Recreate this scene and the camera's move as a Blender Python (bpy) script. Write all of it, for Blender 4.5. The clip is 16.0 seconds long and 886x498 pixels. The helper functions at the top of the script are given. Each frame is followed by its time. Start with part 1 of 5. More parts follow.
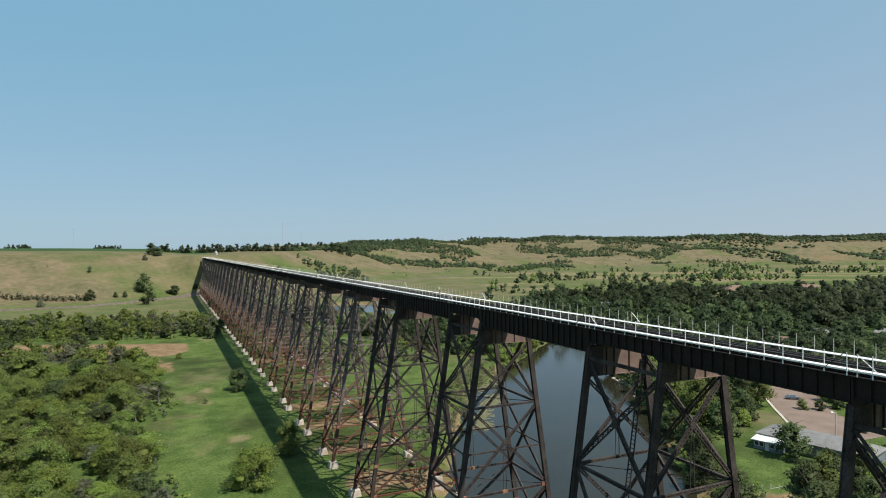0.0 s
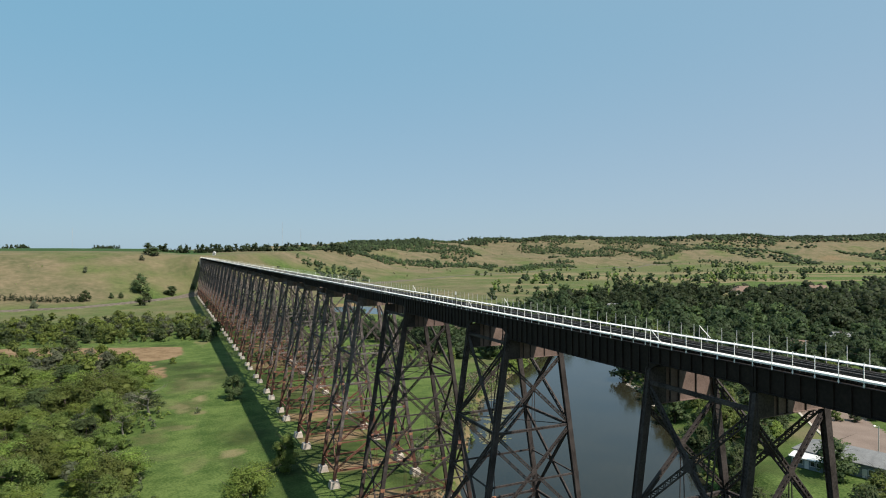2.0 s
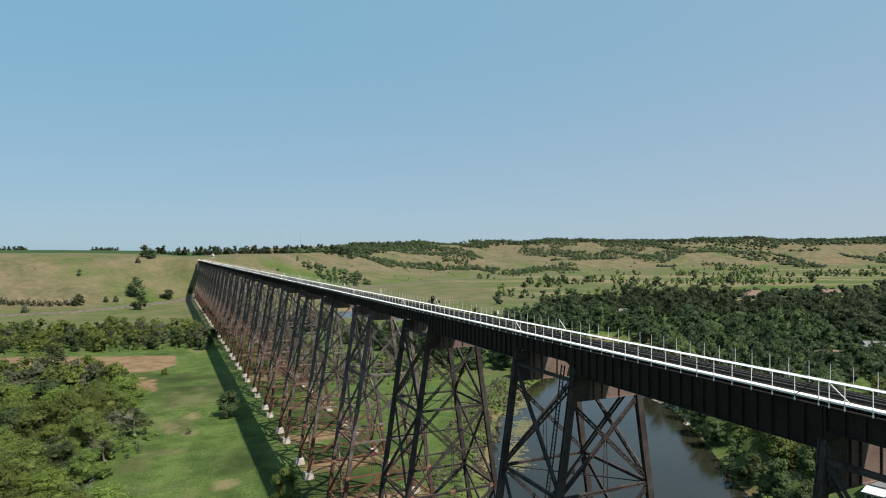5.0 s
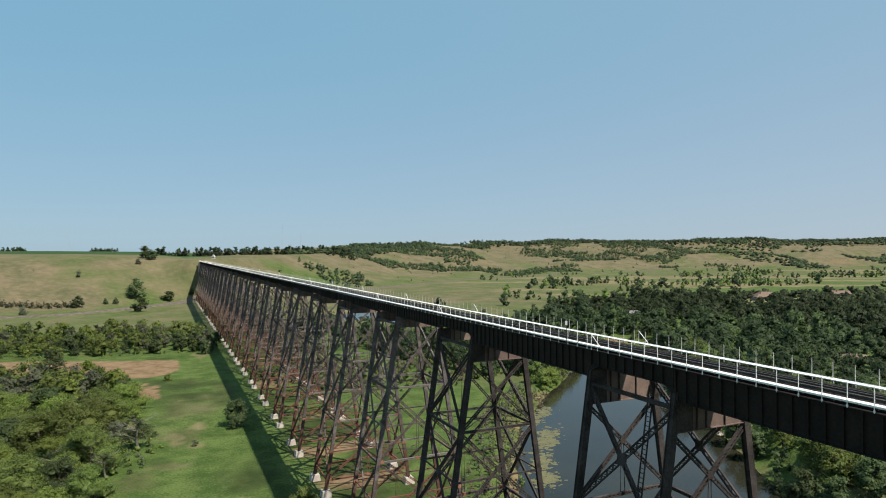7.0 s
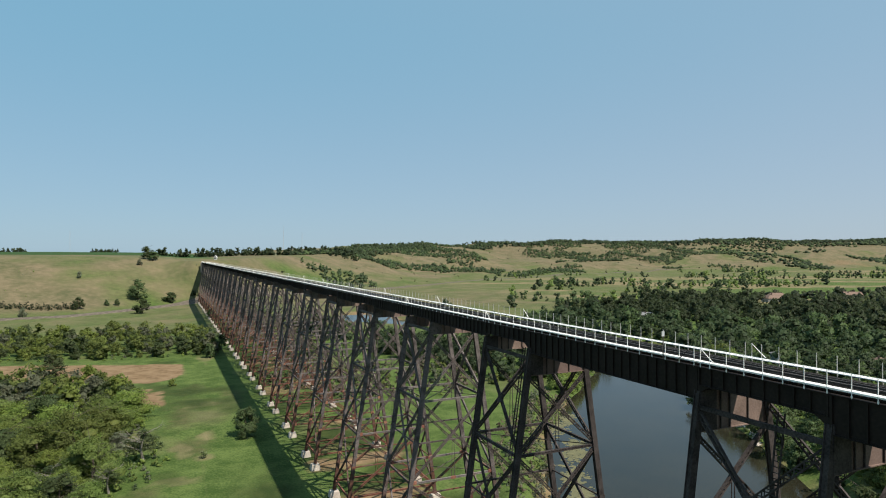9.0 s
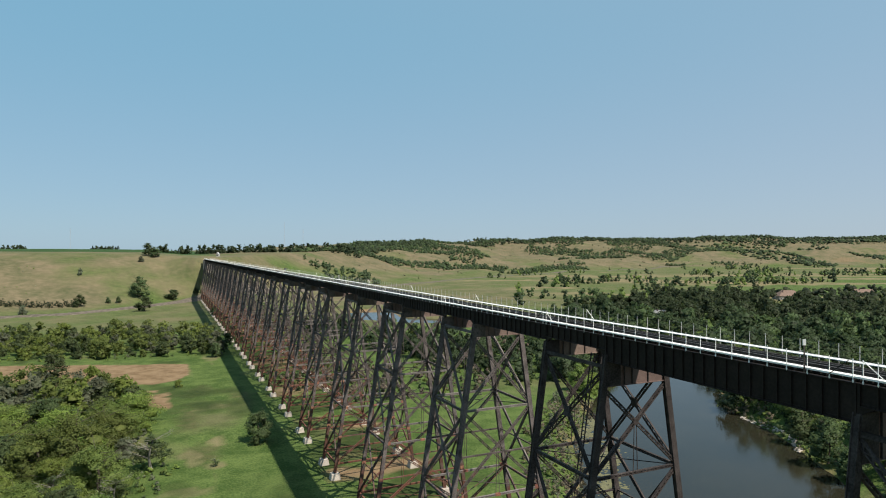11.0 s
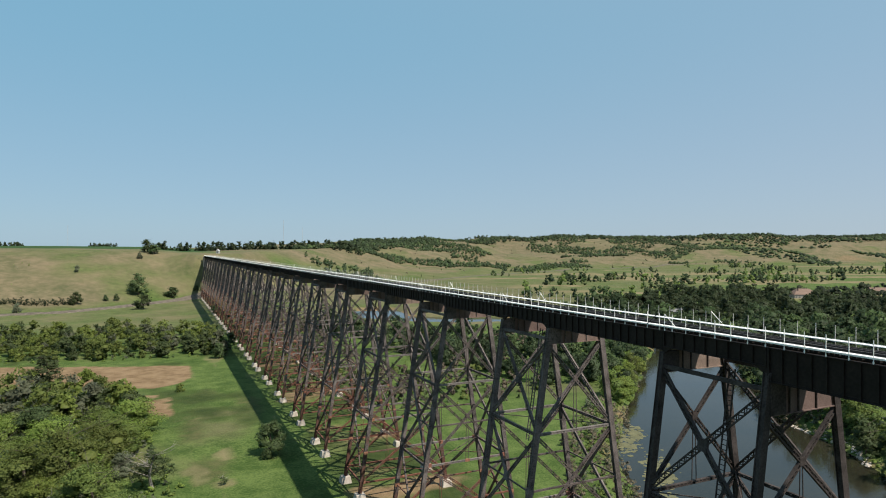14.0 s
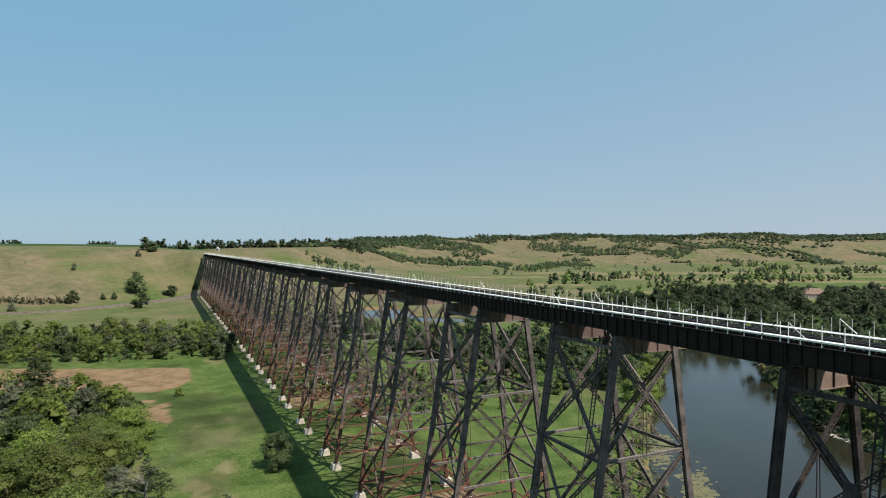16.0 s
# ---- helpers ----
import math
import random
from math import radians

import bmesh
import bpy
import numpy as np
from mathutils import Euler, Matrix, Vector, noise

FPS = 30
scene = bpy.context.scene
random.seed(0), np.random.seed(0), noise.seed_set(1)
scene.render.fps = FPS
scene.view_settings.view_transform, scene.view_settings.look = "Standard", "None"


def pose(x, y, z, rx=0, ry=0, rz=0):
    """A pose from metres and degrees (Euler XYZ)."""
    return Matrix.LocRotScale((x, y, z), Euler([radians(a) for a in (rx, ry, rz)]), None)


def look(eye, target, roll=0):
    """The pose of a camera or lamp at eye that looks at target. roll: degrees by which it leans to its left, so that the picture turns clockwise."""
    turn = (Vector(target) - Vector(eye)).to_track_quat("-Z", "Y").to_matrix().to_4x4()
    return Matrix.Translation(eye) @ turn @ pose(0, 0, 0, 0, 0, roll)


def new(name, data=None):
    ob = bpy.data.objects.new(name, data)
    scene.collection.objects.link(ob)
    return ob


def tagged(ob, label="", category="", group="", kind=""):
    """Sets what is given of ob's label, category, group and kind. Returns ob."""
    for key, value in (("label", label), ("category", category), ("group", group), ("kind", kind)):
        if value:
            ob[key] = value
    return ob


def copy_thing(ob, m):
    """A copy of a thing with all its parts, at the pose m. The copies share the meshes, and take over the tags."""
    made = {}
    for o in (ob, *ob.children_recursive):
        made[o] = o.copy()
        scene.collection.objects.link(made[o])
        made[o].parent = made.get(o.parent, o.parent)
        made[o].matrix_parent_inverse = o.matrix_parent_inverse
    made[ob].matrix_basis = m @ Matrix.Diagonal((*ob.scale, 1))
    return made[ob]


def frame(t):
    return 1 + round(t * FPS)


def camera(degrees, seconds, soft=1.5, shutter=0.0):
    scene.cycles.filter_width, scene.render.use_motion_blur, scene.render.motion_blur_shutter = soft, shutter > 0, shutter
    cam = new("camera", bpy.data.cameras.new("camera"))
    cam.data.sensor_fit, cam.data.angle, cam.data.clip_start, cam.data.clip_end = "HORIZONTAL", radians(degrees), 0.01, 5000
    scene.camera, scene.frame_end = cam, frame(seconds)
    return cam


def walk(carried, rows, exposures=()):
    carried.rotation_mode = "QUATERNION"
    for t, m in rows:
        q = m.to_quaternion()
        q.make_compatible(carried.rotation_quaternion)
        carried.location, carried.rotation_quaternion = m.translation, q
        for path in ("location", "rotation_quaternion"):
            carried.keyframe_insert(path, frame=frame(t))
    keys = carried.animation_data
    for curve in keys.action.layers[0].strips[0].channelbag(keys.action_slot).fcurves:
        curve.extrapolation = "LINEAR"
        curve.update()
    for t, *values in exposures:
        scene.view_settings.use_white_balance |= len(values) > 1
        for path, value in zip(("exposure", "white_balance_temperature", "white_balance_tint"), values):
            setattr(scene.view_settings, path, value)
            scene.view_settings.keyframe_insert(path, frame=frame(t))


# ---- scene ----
cam = camera(72.21, 16.0, soft=1.05)


def cam_pose(x, y, z, yaw, tilt, lean):
    """A drone pose: yaw to the right of +y, tilt upwards, lean, in degrees."""
    return pose(x, y, z, 90 + tilt, 0, -yaw) @ pose(0, 0, 0, 0, 0, lean)


PATH = [
    (0, cam_pose(-47.36, 18.22, 57.49, 24.561, 0.141, -0.109)),
    (0.5, cam_pose(-46.61, 21.44, 57.50, 24.572, 0.148, -0.082)),
    (1, cam_pose(-45.87, 24.66, 57.49, 24.580, 0.159, -0.077)),
    (1.5, cam_pose(-45.14, 27.87, 57.48, 24.576, 0.173, -0.078)),
    (2, cam_pose(-44.40, 31.05, 57.48, 24.575, 0.149, -0.086)),
    (2.5, cam_pose(-43.65, 34.22, 57.55, 24.593, 0.198, -0.078)),
    (3, cam_pose(-42.93, 37.38, 57.68, 24.604, 0.274, -0.056)),
    (3.5, cam_pose(-42.25, 40.54, 57.84, 24.610, 0.289, -0.042)),
    (4, cam_pose(-41.65, 43.70, 58.02, 24.584, 0.288, -0.020)),
    (4.5, cam_pose(-41.25, 46.84, 58.18, 24.585, 0.311, -0.006)),
    (5, cam_pose(-41.23, 49.93, 58.30, 24.601, 0.356, 0.002)),
    (5.5, cam_pose(-41.48, 53.01, 58.39, 24.624, 0.409, 0.004)),
    (6, cam_pose(-41.87, 56.10, 58.41, 24.644, 0.455, 0.000)),
    (6.5, cam_pose(-42.28, 59.20, 58.38, 24.652, 0.478, -0.008)),
    (7, cam_pose(-42.65, 62.32, 58.30, 24.654, 0.444, -0.023)),
    (7.5, cam_pose(-43.04, 65.44, 58.24, 24.650, 0.493, -0.028)),
    (8, cam_pose(-43.42, 68.55, 58.18, 24.637, 0.573, -0.018)),
    (8.5, cam_pose(-43.81, 71.63, 58.11, 24.625, 0.576, -0.010)),
    (9, cam_pose(-44.21, 74.69, 58.00, 24.627, 0.526, -0.026)),
    (9.5, cam_pose(-44.68, 77.71, 57.90, 24.624, 0.482, -0.029)),
    (10, cam_pose(-45.23, 80.68, 57.79, 24.623, 0.410, -0.030)),
    (10.5, cam_pose(-45.78, 83.64, 57.67, 24.623, 0.331, -0.025)),
    (11, cam_pose(-46.25, 86.64, 57.53, 24.624, 0.264, -0.013)),
    (11.5, cam_pose(-46.56, 89.75, 57.38, 24.625, 0.229, 0.007)),
    (12, cam_pose(-46.78, 92.92, 57.24, 24.843, 0.236, 0.028)),
    (12.5, cam_pose(-46.95, 96.10, 57.07, 24.795, 0.205, 0.058)),
    (13, cam_pose(-47.08, 99.29, 56.84, 24.775, 0.182, 0.071)),
    (13.5, cam_pose(-47.13, 102.47, 56.57, 24.753, 0.145, 0.073)),
    (14, cam_pose(-47.13, 105.67, 56.29, 24.760, 0.076, 0.072)),
    (14.5, cam_pose(-47.08, 108.92, 56.05, 24.765, 0.035, 0.097)),
    (15, cam_pose(-47.01, 112.21, 55.86, 24.771, 0.000, 0.116)),
    (15.5, cam_pose(-46.89, 115.49, 55.74, 24.791, -0.033, 0.126)),
    (16, cam_pose(-46.77, 118.80, 55.69, 24.817, -0.042, 0.175))]
walk(cam, PATH)

# ---- world, sun, exposure ----
SUN = Vector((0.356, -0.56, 1.0)).normalized()
world = bpy.data.worlds.new("world")
scene.world = world
world.use_nodes = True
wn = world.node_tree
sky = wn.nodes.new("ShaderNodeTexSky")
sky.sky_type = "NISHITA"
sky.sun_disc = False
sky.sun_elevation = math.asin(SUN.z)
sky.sun_rotation = math.atan2(SUN.x, SUN.y)
sky.altitude = 400
sky.air_density, sky.dust_density, sky.ozone_density = 1.0, 0.6, 2.2
# a clear sky behind summer haze, thicker and paler towards the horizon and the sun's side
where = wn.nodes.new("ShaderNodeTexCoord")
axes = wn.nodes.new("ShaderNodeSeparateXYZ")
wn.links.new(where.outputs["Generated"], axes.inputs["Vector"])
rise = wn.nodes.new("ShaderNodeMapRange")
rise.interpolation_type = "SMOOTHSTEP"
for key, value in (("From Min", 0.0), ("From Max", 0.36), ("To Min", 0.52), ("To Max", 0.0)):
    rise.inputs[key].default_value = value
wn.links.new(axes.outputs["Z"], rise.inputs["Value"])
side = wn.nodes.new("ShaderNodeVectorMath")
side.operation = "DOT_PRODUCT"
side.inputs[1].default_value = Vector((SUN.x, SUN.y, 0)).normalized()
wn.links.new(where.outputs["Generated"], side.inputs[0])
sunward = wn.nodes.new("ShaderNodeMapRange")
for key, value in (("From Min", -1.0), ("From Max", 0.05), ("To Min", 0.0), ("To Max", 0.46)):
    sunward.inputs[key].default_value = value
wn.links.new(side.outputs["Value"], sunward.inputs["Value"])
thick = wn.nodes.new("ShaderNodeMath")
thick.operation, thick.use_clamp = "ADD", True
wn.links.new(rise.outputs["Result"], thick.inputs[0])
wn.links.new(sunward.outputs["Result"], thick.inputs[1])
veil = wn.nodes.new("ShaderNodeMix")
veil.data_type = "RGBA"
veil.inputs["A"].default_value, veil.inputs["B"].default_value = (1.68, 3.64, 5.02, 1), (3.15, 4.02, 4.92, 1)
wn.links.new(thick.outputs[0], veil.inputs["Factor"])
haze = wn.nodes.new("ShaderNodeMix")
haze.data_type = "RGBA"
haze.inputs["Factor"].default_value = 0.85
wn.links.new(sky.outputs["Color"], haze.inputs["A"])
wn.links.new(veil.outputs["Result"], haze.inputs["B"])
wn.links.new(haze.outputs["Result"], wn.nodes["Background"].inputs["Color"])
wn.nodes["Background"].inputs["Strength"].default_value = 0.09
sun_data = bpy.data.lights.new("sun", "SUN")
sun_data.energy, sun_data.angle, sun_data.color = 5.0, radians(0.6), (1.0, 0.93, 0.81)
sun = new("sun", sun_data)
sun.matrix_world = look(SUN * 400, (0, 0, 0))
scene.view_settings.exposure = 0.474

# ---- small tools ----


def link_mat(ob, mat):
    ob.data.materials.clear()
    ob.data.materials.append(mat)
    return ob


def part(name, mesh, material, parent, label="", kind=""):
    """One mesh object under a thing (or under a part)."""
    ob = new(name, mesh)
    if not mesh.materials:
        mesh.materials.append(material)
    ob.parent = parent
    tagged(ob, label=label, kind=kind)
    return ob


class Geo:
    """Collects boxes, bars and quads for one mesh."""

    def __init__(self):
        self.v, self.f = [], []

    def bar(self, p0, p1, w, h, up=(0, 0, 1)):
        """A bar of section w (sideways) by h (along up) from p0 to p1."""
        p0, p1 = Vector(p0), Vector(p1)
        d = (p1 - p0).normalized()
        side = d.cross(Vector(up))
        if side.length < 1e-4:
            side = d.cross(Vector((1, 0, 0)))
        side.normalize()
        top = side.cross(d).normalized()
        n = len(self.v)
        for c in (p0, p1):
            for a, b in ((-1, -1), (1, -1), (1, 1), (-1, 1)):
                self.v.append(tuple(c + side * (a * w / 2) + top * (b * h / 2)))
        self.f += [(n, n + 1, n + 2, n + 3), (n + 7, n + 6, n + 5, n + 4)]
        for k in range(4):
            j = (k + 1) % 4
            self.f.append((n + k, n + 4 + k, n + 4 + j, n + j))
        return self

    def box(self, x0, x1, y0, y1, z0, z1, taper=0.0):
        n = len(self.v)
        for z, t in ((z0, 0), (z1, taper)):
            self.v += [(x0 + t, y0 + t, z), (x1 - t, y0 + t, z), (x1 - t, y1 - t, z), (x0 + t, y1 - t, z)]
        self.f += [(n + 3, n + 2, n + 1, n), (n + 4, n + 5, n + 6, n + 7)]
        for k in range(4):
            j = (k + 1) % 4
            self.f.append((n + k, n + j, n + 4 + j, n + 4 + k))
        return self

    def laced(self, p0, p1, wide, deep, up, pitch=0.55, flange=0.115):
        """A laced strut: two channels, wide apart across up, with zigzag lacing on both faces."""
        p0, p1 = Vector(p0), Vector(p1)
        d = (p1 - p0).normalized()
        top = Vector(up)
        side = d.cross(top).normalized()
        top = side.cross(d).normalized()
        for s in (-1, 1):
            off = side * (s * (wide - flange) / 2)
            self.bar(p0 + off, p1 + off, flange, deep, top)
        n = max(2, int((p1 - p0).length / pitch))
        for face in (-1, 1):
            for k in range(n):
                a = p0.lerp(p1, k / n) + top * (face * deep * 0.46)
                b = p0.lerp(p1, (k + 1) / n) + top * (face * deep * 0.46)
                s = 1 if (k + (face > 0)) % 2 else -1
                self.bar(a + side * (s * wide * 0.4), b - side * (s * wide * 0.4), 0.09, 0.02, top)
        return self

    def mesh(self, name):
        m = bpy.data.meshes.new(name)
        m.from_pydata(self.v, [], self.f)
        m.update()
        return m


def lattice(x, y, seed):
    n = (x * 374761393 + y * 668265263 + seed * 974711) & 0x7FFFFFFF
    n = ((n ^ (n >> 13)) * 1274126177) & 0x7FFFFFFF
    return ((n ^ (n >> 16)) & 0xFFFF) / 65535.0


def vnoise(x, y, size, seed=0):
    """Smooth value noise, -1 to 1, on arrays."""
    x, y = np.asarray(x, float) / size, np.asarray(y, float) / size
    xi, yi = np.floor(x).astype(np.int64), np.floor(y).astype(np.int64)
    u, v = x - xi, y - yi
    u, v = u * u * (3 - 2 * u), v * v * (3 - 2 * v)
    a, b = lattice(xi, yi, seed), lattice(xi + 1, yi, seed)
    c, d = lattice(xi, yi + 1, seed), lattice(xi + 1, yi + 1, seed)
    return (a * (1 - u) + b * u) * (1 - v) * 2 + (c * (1 - u) + d * u) * v * 2 - 1


def fbm(x, y, size, seed=0, octaves=4):
    total, amp = 0.0, 1.0
    for k in range(octaves):
        total = total + amp * vnoise(x, y, size / 2 ** k, seed + 17 * k)
        amp *= 0.5
    return total / 1.9


def smooth(a, b, x):
    t = np.clip((np.asarray(x, float) - a) / (b - a), 0, 1)
    return t * t * (3 - 2 * t)


def seg_dist(x, y, pts):
    """Distance from points to a polyline."""
    best = np.full(np.shape(x), 1e9)
    for (ax, ay), (bx, by) in zip(pts[:-1], pts[1:]):
        dx, dy = bx - ax, by - ay
        t = np.clip(((x - ax) * dx + (y - ay) * dy) / (dx * dx + dy * dy), 0, 1)
        best = np.minimum(best, np.hypot(x - ax - t * dx, y - ay - t * dy))
    return best


def inside(x, y, poly):
    """Whether points lie in a polygon."""
    x, y = np.asarray(x, float), np.asarray(y, float)
    r = np.zeros(x.shape, bool)
    for (ax, ay), (bx, by) in zip(poly, poly[1:] + poly[:1]):
        cross = ((ay > y) != (by > y)) & (x < (bx - ax) * (y - ay) / ((by - ay) or 1e-9) + ax)
        r ^= cross
    return r


# ---- materials ----


TONE = 0.73  # base colours below are swatches under a brighter light; this brings them to true reflectance


def toned(colour):
    return (*(TONE * c for c in colour), 1)


def material(name, low, high, size, rough=0.8, bump=0.2, fine=None, metal=0.0, spread=0.0, spec=0.4, bump_dist=0.05, keen=0.28):
    """A surface of two mixed colours at two scales, with bump; spread varies it from object to object."""
    m = bpy.data.materials.new(name)
    m.use_nodes = True
    t = m.node_tree
    bsdf = t.nodes["Principled BSDF"]
    bsdf.inputs["Roughness"].default_value = rough
    bsdf.inputs["Metallic"].default_value = metal
    bsdf.inputs["Specular IOR Level"].default_value = spec
    geo = t.nodes.new("ShaderNodeNewGeometry")
    n1, n2 = t.nodes.new("ShaderNodeTexNoise"), t.nodes.new("ShaderNodeTexNoise")
    for n, sc, det in ((n1, 1 / size, 5), (n2, 1 / (fine or size / 9), 4)):
        n.inputs["Scale"].default_value = sc
        n.inputs["Detail"].default_value = det
        t.links.new(geo.outputs["Position"], n.inputs["Vector"])
    add = t.nodes.new("ShaderNodeMath")
    add.operation = "ADD"
    t.links.new(n1.outputs["Fac"], add.inputs[0])
    t.links.new(n2.outputs["Fac"], add.inputs[1])
    ramp = t.nodes.new("ShaderNodeMapRange")
    ramp.inputs["From Min"].default_value, ramp.inputs["From Max"].default_value = 1 - keen, 1 + keen
    t.links.new(add.outputs[0], ramp.inputs["Value"])
    mix = t.nodes.new("ShaderNodeMix")
    mix.data_type = "RGBA"
    mix.inputs["A"].default_value, mix.inputs["B"].default_value = toned(low), toned(high)
    t.links.new(ramp.outputs["Result"], mix.inputs["Factor"])
    out = mix.outputs["Result"]
    if spread:
        info = t.nodes.new("ShaderNodeObjectInfo")
        hsv = t.nodes.new("ShaderNodeHueSaturation")
        for sock, lo, hi in (("Value", 1 - spread, 1 + spread), ("Hue", 0.5 - spread * 0.05, 0.5 + spread * 0.05)):
            r = t.nodes.new("ShaderNodeMapRange")
            r.inputs["To Min"].default_value, r.inputs["To Max"].default_value = lo, hi
            t.links.new(info.outputs["Random"], r.inputs["Value"])
            t.links.new(r.outputs["Result"], hsv.inputs[sock])
        t.links.new(out, hsv.inputs["Color"])
        out = hsv.outputs["Color"]
    t.links.new(out, bsdf.inputs["Base Color"])
    if bump:
        b = t.nodes.new("ShaderNodeBump")
        b.inputs["Strength"].default_value = bump
        b.inputs["Distance"].default_value = bump_dist
        t.links.new(n2.outputs["Fac"], b.inputs["Height"])
        t.links.new(b.outputs["Normal"], bsdf.inputs["Normal"])
    m["mix"] = mix.name
    return m


def rusting(name, paint_low, paint_high, rust_low, rust_high, z_low, z_high, base=0.0):
    """Old paint over steel; the rust spreads from the damp lower panels upwards, in ragged patches."""
    m = material(name, paint_low, paint_high, 1.6, rough=0.7, bump=0.15, spec=0.14, bump_dist=0.02)
    t = m.node_tree
    paint = t.nodes[m["mix"]]
    geo = t.nodes.new("ShaderNodeNewGeometry")
    sep = t.nodes.new("ShaderNodeSeparateXYZ")
    t.links.new(geo.outputs["Position"], sep.inputs[0])
    lift = t.nodes.new("ShaderNodeMapRange")
    lift.inputs["From Min"].default_value, lift.inputs["From Max"].default_value = z_high, z_low
    lift.inputs["To Min"].default_value, lift.inputs["To Max"].default_value = base, 0.62
    t.links.new(sep.outputs["Z"], lift.inputs["Value"])
    noise_node = t.nodes.new("ShaderNodeTexNoise")
    noise_node.inputs["Scale"].default_value, noise_node.inputs["Detail"].default_value = 0.55, 6
    t.links.new(geo.outputs["Position"], noise_node.inputs["Vector"])
    add = t.nodes.new("ShaderNodeMath")
    add.operation = "ADD"
    t.links.new(lift.outputs["Result"], add.inputs[0])
    t.links.new(noise_node.outputs["Fac"], add.inputs[1])
    edge = t.nodes.new("ShaderNodeMapRange")
    edge.inputs["From Min"].default_value, edge.inputs["From Max"].default_value = 0.68, 0.95
    t.links.new(add.outputs[0], edge.inputs["Value"])
    rust_noise = t.nodes.new("ShaderNodeTexNoise")
    rust_noise.inputs["Scale"].default_value = 2.5
    t.links.new(geo.outputs["Position"], rust_noise.inputs["Vector"])
    rust = t.nodes.new("ShaderNodeMix")
    rust.data_type = "RGBA"
    rust.inputs["A"].default_value, rust.inputs["B"].default_value = toned(rust_low), toned(rust_high)
    t.links.new(rust_noise.outputs["Fac"], rust.inputs["Factor"])
    both = t.nodes.new("ShaderNodeMix")
    both.data_type = "RGBA"
    t.links.new(edge.outputs["Result"], both.inputs["Factor"])
    t.links.new(paint.outputs["Result"], both.inputs["A"])
    t.links.new(rust.outputs["Result"], both.inputs["B"])
    t.links.new(both.outputs["Result"], t.nodes["Principled BSDF"].inputs["Base Color"])
    return m


GIRDER = material("girder_paint", (0.012, 0.0085, 0.0072), (0.032, 0.0225, 0.019), 2.2, rough=0.65, bump=0.1, spec=0.18, bump_dist=0.01)
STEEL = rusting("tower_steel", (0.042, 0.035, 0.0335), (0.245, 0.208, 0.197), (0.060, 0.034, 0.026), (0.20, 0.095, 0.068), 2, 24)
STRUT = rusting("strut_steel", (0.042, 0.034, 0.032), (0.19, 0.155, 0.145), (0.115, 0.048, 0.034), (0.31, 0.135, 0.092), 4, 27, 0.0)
# paler strut steel for the upper cross struts: sunlight put into the colour
SUNLIT_STRUT = rusting("faded_strut_steel", (0.13, 0.113, 0.106), (0.30, 0.262, 0.245), (0.11, 0.046, 0.032), (0.32, 0.135, 0.09), 4, 24)
# darker mixes with less rust, for the first few towers
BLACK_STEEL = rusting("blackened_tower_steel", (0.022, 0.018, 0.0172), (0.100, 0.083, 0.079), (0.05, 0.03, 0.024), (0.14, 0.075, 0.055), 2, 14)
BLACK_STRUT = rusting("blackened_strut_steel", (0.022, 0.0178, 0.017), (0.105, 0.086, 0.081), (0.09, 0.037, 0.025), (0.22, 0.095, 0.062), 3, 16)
CAP = material("cap_paint", (0.145, 0.10, 0.084), (0.27, 0.19, 0.162), 1.3, rough=0.7, bump=0.1, spec=0.3, spread=0.25)
RUST = material("bare_rust", (0.18, 0.075, 0.048), (0.44, 0.195, 0.125), 0.5, rough=0.85, bump=0.3, spread=0.2)
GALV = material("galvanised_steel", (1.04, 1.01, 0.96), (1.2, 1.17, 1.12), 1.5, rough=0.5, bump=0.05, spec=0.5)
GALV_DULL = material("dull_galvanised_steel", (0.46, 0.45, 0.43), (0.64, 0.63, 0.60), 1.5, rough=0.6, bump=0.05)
TIMBER = material("tie_timber", (0.010, 0.009, 0.008), (0.032, 0.027, 0.024), 0.8, rough=0.9, bump=0.4, spec=0.2)
RAIL = material("rail_steel", (0.07, 0.055, 0.045), (0.16, 0.13, 0.11), 0.9, rough=0.5, bump=0.05, metal=0.4)
CONCRETE = material("old_concrete", (0.40, 0.33, 0.275), (0.68, 0.60, 0.52), 0.9, rough=0.9, bump=0.3, spread=0.12)
BARK = material("bark", (0.05, 0.04, 0.03), (0.13, 0.105, 0.08), 0.6, rough=0.95, bump=0.5)


def leaf_material(name, low, high, spread=0.3):
    m = material(name, low, high, 2.4, rough=0.6, bump=0.3, fine=0.55, spread=spread, spec=0.2, bump_dist=0.2)
    t = m.node_tree
    bsdf = t.nodes["Principled BSDF"]
    src = bsdf.inputs["Base Color"].links[0].from_socket
    geo = t.nodes.new("ShaderNodeNewGeometry")
    hsv = t.nodes.new("ShaderNodeHueSaturation")
    r = t.nodes.new("ShaderNodeMapRange")
    r.inputs["To Min"].default_value, r.inputs["To Max"].default_value = 0.84, 1.18
    t.links.new(geo.outputs["Random Per Island"], r.inputs["Value"])
    t.links.new(r.outputs["Result"], hsv.inputs["Value"])
    t.links.new(src, hsv.inputs["Color"])
    t.links.new(hsv.outputs["Color"], bsdf.inputs["Base Color"])
    thin = t.nodes.new("ShaderNodeBsdfTranslucent")
    t.links.new(hsv.outputs["Color"], thin.inputs["Color"])
    mixs = t.nodes.new("ShaderNodeMixShader")
    mixs.inputs[0].default_value = 0.48
    t.links.new(bsdf.outputs[0], mixs.inputs[1])
    t.links.new(thin.outputs[0], mixs.inputs[2])
    t.links.new(mixs.outputs[0], t.nodes["Material Output"].inputs["Surface"])
    return m


